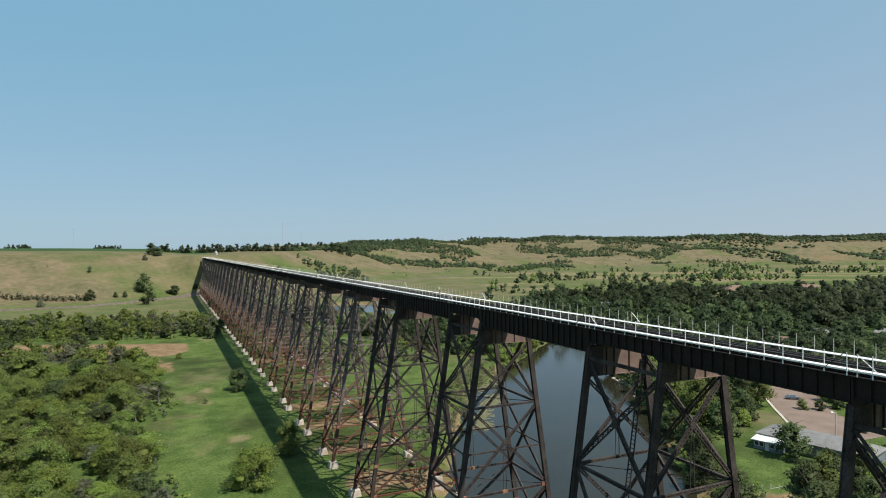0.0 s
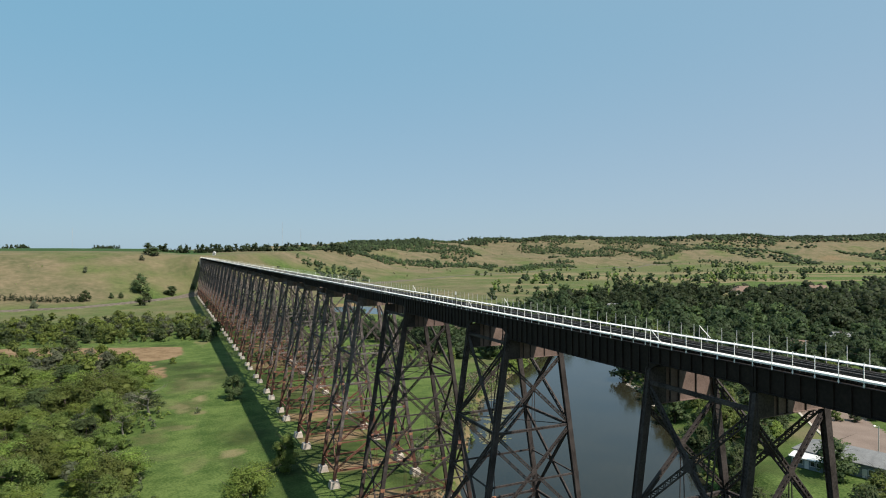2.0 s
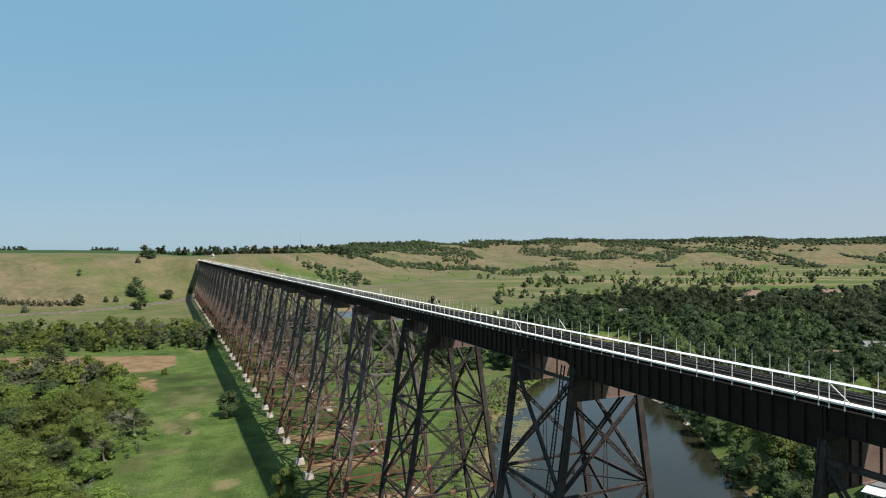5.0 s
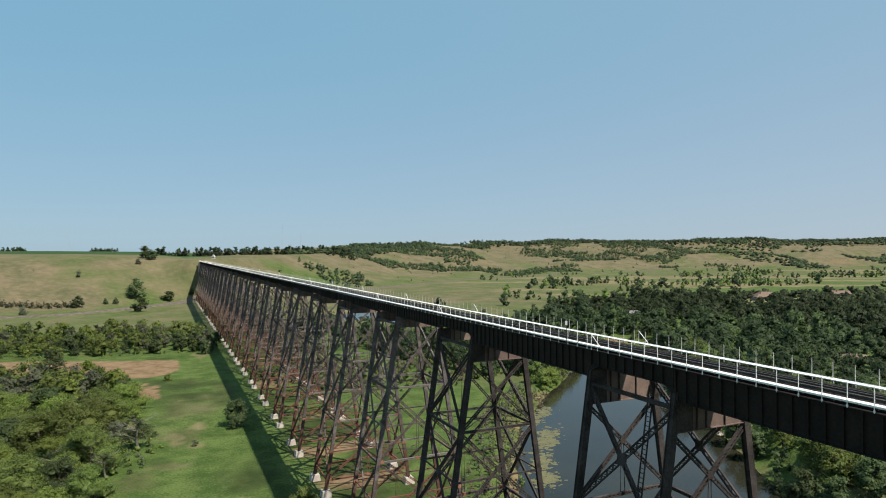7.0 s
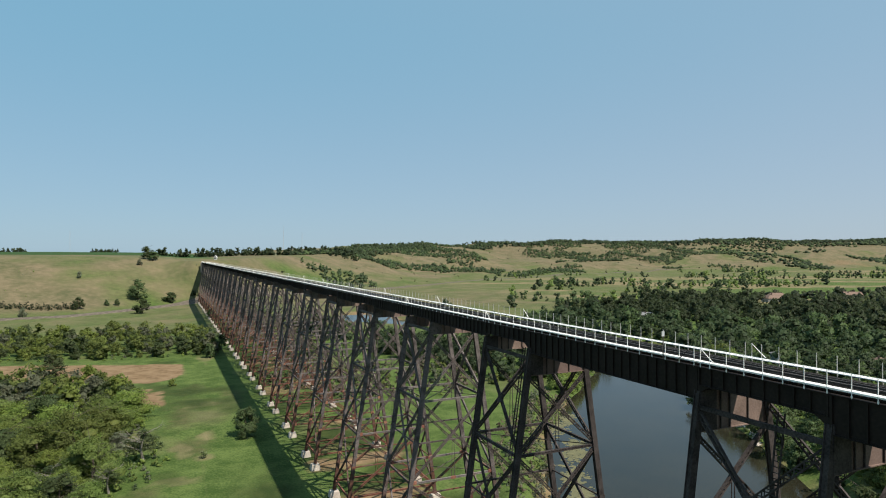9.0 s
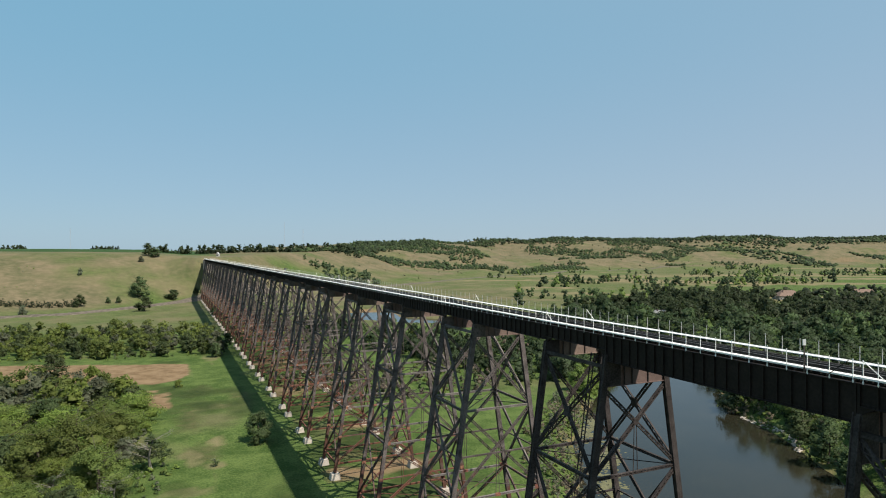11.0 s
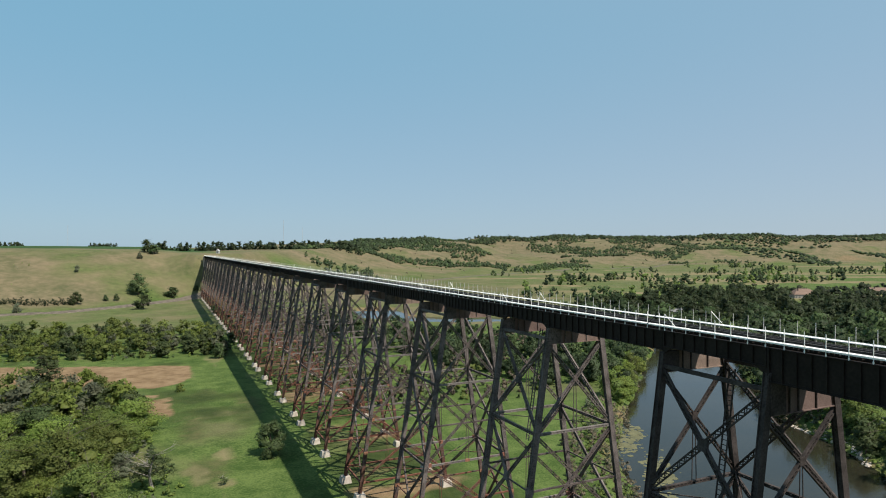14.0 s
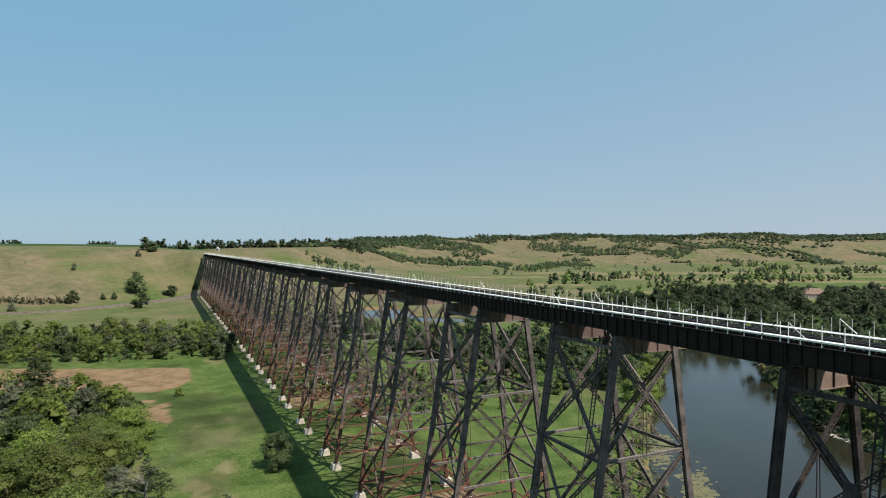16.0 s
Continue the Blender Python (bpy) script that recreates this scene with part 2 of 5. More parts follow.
LEAF = leaf_material("leaves", (0.126, 0.180, 0.044), (0.248, 0.308, 0.086))
LEAF_DARK = leaf_material("dark_leaves", (0.066, 0.102, 0.040), (0.142, 0.188, 0.076))
LEAF_GREY = leaf_material("silver_leaves", (0.12, 0.14, 0.085), (0.23, 0.25, 0.16))

# ---- ground ----
RIVER = [(-220, -110), (-120, -20), (-45, 50), (0, 95), (40, 135), (67, 180), (95, 222), (119, 254), (157, 294), (185, 321), (228, 360)]
RIVER_HALF = (27, 27, 27, 27, 28, 32, 31, 24, 20.5, 20, 20)
OXBOW = [(225, 515), (190, 530), (150, 548), (120, 583), (130, 640)]
TRACK_ROAD = [(-420, 640), (-300, 660), (-186, 692), (-124, 706), (-86, 736), (-45, 784), (-12, 826), (30, 872), (110, 915), (300, 1010),
              (590, 1225), (900, 1380), (1500, 1560)]
TOE_X = [-3000, -420, -186, -124, -86, -45, -12, 30, 110, 300, 590, 900, 1500, 3000, 6000]
TOE_Y = [560, 655, 705, 720, 748, 795, 832, 850, 905, 1030, 1250, 1400, 1480, 1350, 1000]
TOE_W = [260, 240, 230, 215, 190, 130, 52, 60, 160, 380, 700, 850, 800, 750, 700]
TOP_Z = [57, 57, 56, 55.5, 55, 53, 50, 51, 55, 60, 76, 92, 104, 118, 150]
DIRT_FIELD = [(-36, 411), (-34.5, 396), (-36.5, 382), (-42, 371), (-50, 366), (-84, 384), (-96, 360), (-130, 366), (-135, 446), (-111, 440), (-73, 424)]
DIRT_PATCH = [(-50, 319), (-44, 322), (-43, 343), (-48, 346), (-56, 330)]
YARD_DIRT = [(58, 114), (70, 109), (84, 99), (76, 90), (54, 104)]
DIRT_SMALL = [(-61, 211), (-58, 203), (-53, 203), (-51, 208), (-55, 212)]


# x, y, half sizes, turn in degrees
STRAW_SPOTS = [(-42, 238, 6.5, 4, 0), (-33, 275, 3, 6, 0), (-34, 253, 3.5, 3.5, 0), (-25, 424, 5, 10, 0), (-31, 316, 8, 5, 0), (-40, 262, 4, 9, 0), (-28, 205, 5, 4, 0),
               (800, 850, 260, 50, -44), (1180, 990, 300, 40, -38), (470, 835, 60, 16, -40), (760, 985, 90, 22, -50), (590, 720, 60, 14, -45), (1500, 900, 160, 40, -30)]
DULL_SPOTS = [(-33, 347, 5, 10, 0), (-39, 300, 4.5, 15, 0), (-36, 262, 6, 10, 0), (-20, 330, 4, 12, 10), (-48, 228, 5, 8, 0)]
DIRT_BLOTS = [(-51, 334, 7, 17, 0), (-56, 207, 4.5, 4, 0)]
GRAVEL_SCARS = [(2380, 1560, 130, 60, -30), (2150, 1500, 110, 30, -30)]


def within(x, y, poly):
    """Depth inside a plan outline, negative outside it."""
    return np.where(inside(x, y, poly), 1, -1) * seg_dist(x, y, poly + poly[:1])


def blot(x, y, spots):
    """Soft ragged patches, 0 to 1."""
    best = np.zeros(x.shape)
    for cx, cy, rx, ry, turn in spots:
        c, s = math.cos(radians(turn)), math.sin(radians(turn))
        u, v = ((x - cx) * c + (y - cy) * s) / rx, ((y - cy) * c - (x - cx) * s) / ry
        size = min(rx, ry)
        best = np.maximum(best, smooth(1.25, 0.55, np.hypot(u, v) + 0.4 * vnoise(x, y, size * 0.8, 83) + 0.2 * vnoise(x, y, size * 0.3, 84)))
    return best


def river_edge(x, y):
    """Signed distance to the water's edge (negative in the river)."""
    best = seg_dist(x, y, OXBOW) - 21
    for (ax, ay), (bx, by), wa, wb in zip(RIVER[:-1], RIVER[1:], RIVER_HALF[:-1], RIVER_HALF[1:]):
        dx, dy = bx - ax, by - ay
        t = np.clip(((x - ax) * dx + (y - ay) * dy) / (dx * dx + dy * dy), 0, 1)
        best = np.minimum(best, np.hypot(x - ax - t * dx, y - ay - t * dy) - wa - (wb - wa) * t)
    return best - 1.5 * vnoise(x, y, 40, 5) - 1.2 * vnoise(x, y, 9, 6)


def height(x, y):
    x, y = np.asarray(x, float), np.asarray(y, float)
    z = 2.6 + 0.5 * fbm(x, y, 60, 1, 3)
    z = z + 2.9 * smooth(42, 66, x - 0.55 * (y - 100)) * smooth(330, 200, y) + 2.5 * smooth(150, 500, x) + 1.5 * fbm(x, y, 300, 8, 3) * smooth(150, 500, np.abs(x))
    toe, wid, top = np.interp(x, TOE_X, TOE_Y), np.interp(x, TOE_X, TOE_W), np.interp(x, TOE_X, TOP_Z)
    rough = fbm(x, y, 150, 3, 4) * smooth(20, 120, np.abs(x + 5))
    far = smooth(150, 700, x)
    up = (y - toe + rough * (22 + 110 * far)) / wid
    rise = np.clip(up, 0, 1)
    rise = 0.35 * rise + 0.65 * rise * rise * (3 - 2 * rise)
    knolls = fbm(x, y, 240, 21, 4) * far * 24 * smooth(0.1, 0.5, up)
    z = z + (top - 2.6) * rise + knolls * smooth(0, 0.3, rise) - 2.5 * smooth(150, 500, x) * rise
    z = z + np.clip(0.0065 * (y - toe - wid - 120), 0, 11) * smooth(500, 60, x)
    z = z + 1.6 * smooth(11, 5, seg_dist(x, y, TRACK_ROAD)) * smooth(60, 0, x)
    d = river_edge(x, y)
    bed = np.where(d < 0, -0.4 + d * 0.12, -0.4 + d * 0.42)
    return np.where(d < 9, np.minimum(z, np.maximum(bed, -2.5)), z)


def lines(parts):
    out = [parts[0][0]]
    for a, b, step in parts:
        n = max(1, round((b - a) / step))
        out += [a + (b - a) * (k + 1) / n for k in range(n)]
    return np.array(out)


def build_ground():
    xs = lines([(-5200, -1000, 300), (-1000, -400, 40), (-400, -150, 6), (-150, 260, 2.5), (260, 700, 8), (700, 1600, 22), (1600, 3000, 60), (3000, 5200, 200)])
    ys = lines([(-2500, -300, 250), (-300, 0, 20), (0, 480, 2.5), (480, 900, 4.5), (900, 1700, 16), (1700, 3000, 60), (3000, 5200, 200)])
    gx, gy = np.meshgrid(xs, ys)
    gz = height(gx, gy)
    nx, ny = len(xs), len(ys)
    verts = np.stack([gx.ravel(), gy.ravel(), gz.ravel()], 1)
    i = np.arange(nx * ny).reshape(ny, nx)
    quads = np.stack([i[:-1, :-1], i[:-1, 1:], i[1:, 1:], i[1:, :-1]], -1).reshape(-1, 4)
    m = bpy.data.meshes.new("ground")
    m.vertices.add(len(verts))
    m.vertices.foreach_set("co", verts.ravel())
    m.loops.add(quads.size)
    m.loops.foreach_set("vertex_index", quads.ravel().astype(np.int32))
    m.polygons.add(len(quads))
    m.polygons.foreach_set("loop_start", np.arange(0, quads.size, 4, dtype=np.int32))
    m.polygons.foreach_set("use_smooth", np.ones(len(quads), bool))
    m.update(calc_edges=True)
    x, y, z = verts.T
    wob = 1.6 * vnoise(x, y, 5, 31) + 2 * vnoise(x, y, 14, 32)
    dirt = np.max([smooth(-1.6, 1.6, within(x + 0.5 * wob, y + 0.7 * wob, p)) for p in (DIRT_FIELD, YARD_DIRT)], 0)
    dirt = np.maximum(dirt, np.maximum(blot(x, y, GRAVEL_SCARS) * 0.5, blot(x, y, DIRT_BLOTS)))
    edge = river_edge(x, y)
    dirt = np.maximum(dirt, smooth(8, 2.0, edge) * (0.42 + 0.45 * vnoise(x, y, 12, 44)))
    toe, wid = np.interp(x, TOE_X, TOE_Y), np.interp(x, TOE_X, TOE_W)
    up = (y - toe) / wid
    dry = smooth(-0.08, 0.22, up) * np.clip(0.84 + 1.0 * fbm(x * 0.7 - 0.3 * y, y, 85, 51, 5), 0.15, 1.1)
    dry = dry + 0.95 * (1 - 0.4 * smooth(250, 500, x)) * smooth(-900, -300, y - toe) * smooth(430, 620, y) * smooth(0.1, -0.1, up) * (0.68 + 0.5 * fbm(x, y, 90, 52, 4)) * (1 - 0.42 * smooth(150, 20, x))
    dry = dry + 0.4 * smooth(0.35, 0.75, up) * smooth(100, 400, x) * (0.5 + 0.8 * fbm(x, y, 140, 58, 3))
    dry = dry + 0.5 * smooth(0.1, 0.7, fbm(x, y, 30, 53, 4)) * smooth(240, 200, x) * (y < 520)
    along, across = 0.91 * x - 0.41 * y, 0.41 * x + 0.91 * y
    fair = smooth(0.0, 0.35, vnoise(across, along * 0.16, 62, 54) + 0.25 * vnoise(x, y, 30, 55)) * smooth(300, 450, x) * smooth(-0.02, -0.12, up) * smooth(640, 720, across)
    road = smooth(11, 7.5, seg_dist(x, y, TRACK_ROAD)) * np.where(x < 20, 1.0, 0.8)
    lush = smooth(0.12, 0.55, fbm(x, y, 22, 57, 4)) * (y < 520) * 0.8
    # below the viaduct: shade coloured in as darker grass, plus bare soil strips
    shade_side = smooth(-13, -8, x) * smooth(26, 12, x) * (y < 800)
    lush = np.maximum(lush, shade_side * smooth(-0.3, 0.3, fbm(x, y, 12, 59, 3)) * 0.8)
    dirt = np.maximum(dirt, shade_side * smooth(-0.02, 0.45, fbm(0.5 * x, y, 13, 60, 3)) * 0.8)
    streak = smooth(0.1, 0.6, vnoise(x, y * 0.22, 5, 77) + 0.6 * fbm(x, y, 26, 78, 3)) * (y < 640) * (x < 60)
    fair = np.maximum(np.maximum(fair * 0.7, blot(x, y, STRAW_SPOTS) * np.where(y < 500, 0.55, 0.9)), 0.3 * streak)
    dull = 0.7 * blot(x, y, DULL_SPOTS)
    crop = smooth(0.0, 1.0, (y - toe - wid - 330) / 40) * (x < 40)
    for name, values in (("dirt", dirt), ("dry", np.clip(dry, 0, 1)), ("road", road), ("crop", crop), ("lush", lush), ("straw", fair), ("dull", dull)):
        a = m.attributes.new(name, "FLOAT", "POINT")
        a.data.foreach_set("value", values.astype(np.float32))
    return m


def ground_material():
    m = material("meadow", (0.050, 0.088, 0.020), (0.122, 0.170, 0.048), 5.5, rough=0.95, bump=0.8, fine=0.6, spec=0.1, bump_dist=0.3, keen=0.2)
    t = m.node_tree
    cur = t.nodes[m["mix"]].outputs["Result"]
    geo = t.nodes.new("ShaderNodeNewGeometry")

    def layer(cur, attr, low, high, size, keen=(0.25, 0.75)):
        n = t.nodes.new("ShaderNodeTexNoise")
        n.inputs["Scale"].default_value, n.inputs["Detail"].default_value = 1 / size, 7
        t.links.new(geo.outputs["Position"], n.inputs["Vector"])
        c = t.nodes.new("ShaderNodeMix")
        c.data_type = "RGBA"
        c.inputs["A"].default_value, c.inputs["B"].default_value = toned(low), toned(high)
        rr = t.nodes.new("ShaderNodeMapRange")
        rr.inputs["From Min"].default_value, rr.inputs["From Max"].default_value = 0.35, 0.65
        t.links.new(n.outputs["Fac"], rr.inputs["Value"])
        t.links.new(rr.outputs["Result"], c.inputs["Factor"])
        a = t.nodes.new("ShaderNodeAttribute")
        a.attribute_name = attr
        add = t.nodes.new("ShaderNodeMath")
        add.operation = "MULTIPLY_ADD"
        t.links.new(n.outputs["Fac"], add.inputs[0])
        add.inputs[1].default_value = 0.5
        t.links.new(a.outputs["Fac"], add.inputs[2])
        k = t.nodes.new("ShaderNodeMapRange")
        k.inputs["From Min"].default_value, k.inputs["From Max"].default_value = keen[0] + 0.25, keen[1] + 0.25
        t.links.new(add.outputs[0], k.inputs["Value"])
        mix = t.nodes.new("ShaderNodeMix")
        mix.data_type = "RGBA"
        t.links.new(k.outputs["Result"], mix.inputs["Factor"])
        t.links.new(cur, mix.inputs["A"])
        t.links.new(c.outputs["Result"], mix.inputs["B"])
        return mix.outputs["Result"]

    cur = layer(cur, "dry", (0.118, 0.116, 0.058), (0.232, 0.178, 0.112), 34, (0.1, 0.85))
    cur = layer(cur, "dry", (0.078, 0.088, 0.040), (0.235, 0.185, 0.115), 6, (0.25, 2.0))
    cur = layer(cur, "dull", (0.058, 0.066, 0.026), (0.115, 0.102, 0.05), 3, (0.1, 1.1))
    cur = layer(cur, "straw", (0.175, 0.155, 0.08), (0.265, 0.215, 0.12), 20)
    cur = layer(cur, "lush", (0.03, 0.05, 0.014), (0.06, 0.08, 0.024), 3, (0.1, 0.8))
    cur = layer(cur, "crop", (0.035, 0.075, 0.022), (0.05, 0.095, 0.028), 40)
    cur = layer(cur, "dirt", (0.185, 0.122, 0.067), (0.29, 0.20, 0.118), 4)
    cur = layer(cur, "road", (0.11, 0.092, 0.074), (0.21, 0.175, 0.14), 3)
    t.links.new(cur, t.nodes["Principled BSDF"].inputs["Base Color"])
    return m


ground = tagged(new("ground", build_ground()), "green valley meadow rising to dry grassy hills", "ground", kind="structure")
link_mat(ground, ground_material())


def water_material():
    m = material("river_water", (0.016, 0.017, 0.012), (0.034, 0.031, 0.019), 25, rough=0.08, bump=0.4, fine=0.8, spec=0.5, bump_dist=0.06)
    m.node_tree.nodes["Principled BSDF"].inputs["IOR"].default_value = 1.33
    return m


def build_water(course, half):
    g = Geo()
    n = len(course)
    left, right = [], []
    for k, (x, y) in enumerate(course):
        ax, ay = course[max(k - 1, 0)]
        bx, by = course[min(k + 1, n - 1)]
        l = math.hypot(bx - ax, by - ay)
        ux, uy = -(by - ay) / l * (half[k] + 8), (bx - ax) / l * (half[k] + 8)
        left.append((x + ux, y + uy, 0))
        right.append((x - ux, y - uy, 0))
    g.v = left + right
    g.f = [(k, k + n, k + n + 1, k + 1) for k in range(n - 1)]
    return g.mesh("river")


WATER = water_material()
river = tagged(new("river", build_water(RIVER, RIVER_HALF)), "dark calm river with soft ripples", "water", kind="structure")
link_mat(river, WATER)
oxbow = tagged(new("backwater", build_water(OXBOW, (28,) * len(OXBOW))), "still backwater pool beyond the viaduct", "water", kind="structure")
link_mat(oxbow, WATER)

# ---- viaduct: plan ----
DECK = 49.0
TOWER = 11.3
PITCH = 30.64
FIRST = {-2: -15.6, -1: 15.0, 0: 45.65, 1: 75.3, 2: 112.9, 3: 150.6}
TOWERS = {k: FIRST.get(k, 181.35 + PITCH * (k - 4)) for k in range(-2, 27)}
END_Y = 871.0
NEAR_X, FAR_X = -2.62, 5.5
FOOT_Z = 4.1


def near_x(z):
    return NEAR_X - (45.6 - z) * 0.147


def far_x(z):
    return FAR_X + (45.6 - z) * 0.146


LEVELS = (45.0, 33.0, 19.4, 6.2)


def build_tower(cap_a, cap_b, lace=0.5, dark=False):
    """A steel trestle tower of two bents; its origin lies under the farther bent, at water level."""
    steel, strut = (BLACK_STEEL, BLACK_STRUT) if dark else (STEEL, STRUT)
    tower = new("viaduct_tower")
    ya, yb = 0.0, -TOWER
    for xf in (near_x, far_x):
        for y in (ya, yb):
            g = Geo()
            a, b = Vector((xf(FOOT_Z), y, FOOT_Z)), Vector((xf(46.3), y, 46.3))
            g.bar(a, b, 0.44, 0.52, (1, 0, 0))
            for s in (-1, 1):
                o = Vector((0, s * 0.24, 0))
                g.bar(a + o, b + o, 0.07, 0.74, (1, 0, 0))
            part("post", g.mesh("post"), steel, tower)
    for y, cap_low in ((ya, cap_a), (yb, cap_b)):
        g = Geo()
        g.box(NEAR_X - 0.1, FAR_X + 0.15, y - 0.06, y + 0.06, cap_low, 46.4)
        g.box(NEAR_X - 0.1, FAR_X + 0.2, y - 0.22, y + 0.22, cap_low - 0.06, cap_low + 0.02)
        cap = part("cap_girder", g.mesh("cap_girder"), CAP, tower, "weathered tan cap plate across the posts")
        for x in (-0.2, 0.9, 3.2):
            part("stiffener", Geo().box(x - 0.045, x + 0.045, y - 0.19, y + 0.19, cap_low, 46.35).mesh("stiffener"), steel, cap)
        part("bearing_block", Geo().box(NEAR_X - 0.15, -0.9, y - 0.34, y + 0.34, cap_low + 0.05, 46.4).mesh("bearing_block"), steel, cap)
    for xf in (near_x, far_x):
        g = Geo()
        g.bar((xf(45), ya, 45.0), (xf(45), yb, 45.0), 0.32, 0.36)
        part("top_strut", g.mesh("top_strut"), steel, tower)
        out = Vector((1, 0, 0.147 if xf is near_x else -0.147))
        for hi, lo in zip(LEVELS[:-1], LEVELS[1:]):
            g = Geo().laced((xf(lo), ya, lo), (xf(lo), yb, lo), 0.36, 0.3, (1, 0, 0), lace)
            part("strut", g.mesh("strut"), strut, tower)
            w = 0.54 if hi > 40 else 0.42
            for p, q in ((ya, yb), (yb, ya)):
                g = Geo().laced((xf(hi - 0.3), p, hi - 0.3), (xf(lo + 0.3), q, lo + 0.3), w, 0.26, out, lace)
                part("brace", g.mesh("brace"), steel, tower)
            mid = (hi + lo) / 2
            g = Geo()
            g.bar((xf(mid + 0.55), (ya + yb) / 2, mid + 0.55), (xf(mid - 0.55), (ya + yb) / 2, mid - 0.55), 1.0, 0.31, out)
            part("gusset", g.mesh("gusset"), steel, tower)
    for y, cap_low in ((ya, cap_a), (yb, cap_b)):
        for hi, lo in zip(LEVELS[:-1], LEVELS[1:]):
            top = cap_low if hi > 40 else hi
            g = Geo().laced((near_x(lo), y, lo), (far_x(lo), y, lo), 0.34, 0.3, (0, 1, 0), lace)
            part("cross_strut", g.mesh("cross_strut"), SUNLIT_STRUT if lo > 15 and not dark else strut, tower)
            for fa, fb in ((near_x, far_x), (far_x, near_x)):
                g = Geo().laced((fa(top - 0.2), y, top - 0.2), (fb(lo + 0.3), y, lo + 0.3), 0.44, 0.26, (0, 1, 0), lace)
                part("cross_brace", g.mesh("cross_brace"), strut if hi < 40 else steel, tower)
    for y, cap_low in ((ya, cap_a), (yb, cap_b)):
        for hi, lo in zip(LEVELS[:-1], LEVELS[1:]):
            top = cap_low if hi > 40 else hi
            xm = (near_x(lo) + far_x(lo)) / 2
            wt, wb = far_x(top) - near_x(top), far_x(lo) - near_x(lo)
            zc = top - (top - lo) * wt / (wt + wb)
            part("node_plate", Geo().box(xm - 0.34, xm + 0.34, y - 0.15, y + 0.15, zc - 0.34, zc + 0.34).mesh("node_plate"), strut, tower)
            for dx in (-0.3, 0.3):
                part("hanger", Geo().bar((xm + dx * 0.5, y, zc - 0.3), (xm + dx, y, lo), 0.07, 0.07).mesh("hanger"), strut, tower)
            if hi < 40:
                part("splice_plate", Geo().box(xm - 0.45, xm + 0.45, y - 0.19, y + 0.19, lo - 0.2, lo + 0.22).mesh("splice_plate"), RUST, tower, "bare orange rust plate")
                for xx in (near_x(lo) + 0.7, far_x(lo) - 0.7):
                    part("splice_plate", Geo().box(xx - 0.32, xx + 0.32, y - 0.18, y + 0.18, lo - 0.2, lo + 0.4).mesh("splice_plate"), RUST, tower, "bare orange rust plate")
    for mid in (12.6, 26.0):
        for y in (ya, yb):
            g = Geo().laced((near_x(mid), y, mid), (far_x(mid), y, mid), 0.24, 0.2, (0, 1, 0), lace)
            part("tie_strut", g.mesh("tie_strut"), strut, tower)
            for xf in (near_x, far_x):
                part("splice_plate", Geo().box(xf(mid) - 0.42, xf(mid) + 0.42, y - 0.31, y + 0.31, mid - 0.3, mid + 0.3).mesh("splice_plate"), RUST if mid < 20 else steel, tower)
        for xf in (near_x, far_x):
            part("tie_strut", Geo().bar((xf(mid), ya, mid), (xf(mid), yb, mid), 0.16, 0.18).mesh("tie_strut"), strut, tower)
    for lo in LEVELS[1:]:
        g = Geo()
        g.bar((near_x(lo), ya, lo), (far_x(lo), yb, lo), 0.11, 0.09)
        g.bar((near_x(lo), yb, lo), (far_x(lo), ya, lo), 0.11, 0.09)
        part("sway_rod", g.mesh("sway_rod"), strut, tower)
    g = Geo()
    ym = -TOWER / 2
    for s in (-0.3, 0.3):
        g.bar((0.1, ym + s, 45.5), (-2.2, ym + s, 30.5), 0.11, 0.11)
    for k in range(34):
        u = (k + 0.5) / 34
        g.bar((0.1 - 2.3 * u, ym - 0.3, 45.5 - 15 * u), (0.1 - 2.3 * u, ym + 0.3, 45.5 - 15 * u), 0.06, 0.06)
    part("ladder", g.mesh("ladder"), steel, tower)
    return tagged(tower, "black and rust-brown laced steel trestle tower", "bridge tower", "towers of the viaduct")


MODELS = {}
for k, y in TOWERS.items():
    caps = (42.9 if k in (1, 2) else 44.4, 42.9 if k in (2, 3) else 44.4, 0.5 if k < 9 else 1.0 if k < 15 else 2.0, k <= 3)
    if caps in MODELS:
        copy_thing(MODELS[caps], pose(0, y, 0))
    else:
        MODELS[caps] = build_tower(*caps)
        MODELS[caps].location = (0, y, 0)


def build_pedestal(h):
    bm = bmesh.new()
    bmesh.ops.create_cube(bm, size=1.0)
    for v in bm.verts:
        w = 1.95 if v.co.z > 0 else 2.8
        v.co = (v.co.x * w, v.co.y * w, FOOT_Z if v.co.z > 0 else FOOT_Z - h)
    bmesh.ops.bevel(bm, geom=bm.edges[:], offset=0.1, segments=1, affect="EDGES")
    for v in bm.verts:
        v.co += Vector((noise.noise(v.co * 1.3), noise.noise(v.co * 1.7 + Vector((9, 0, 0))), 0)) * 0.05
    m = bpy.data.meshes.new("pedestal")
    bm.to_mesh(m)
    bm.free()
    return m


PEDESTAL = build_pedestal(2.6)
PEDESTAL_TALL = build_pedestal(6.5)
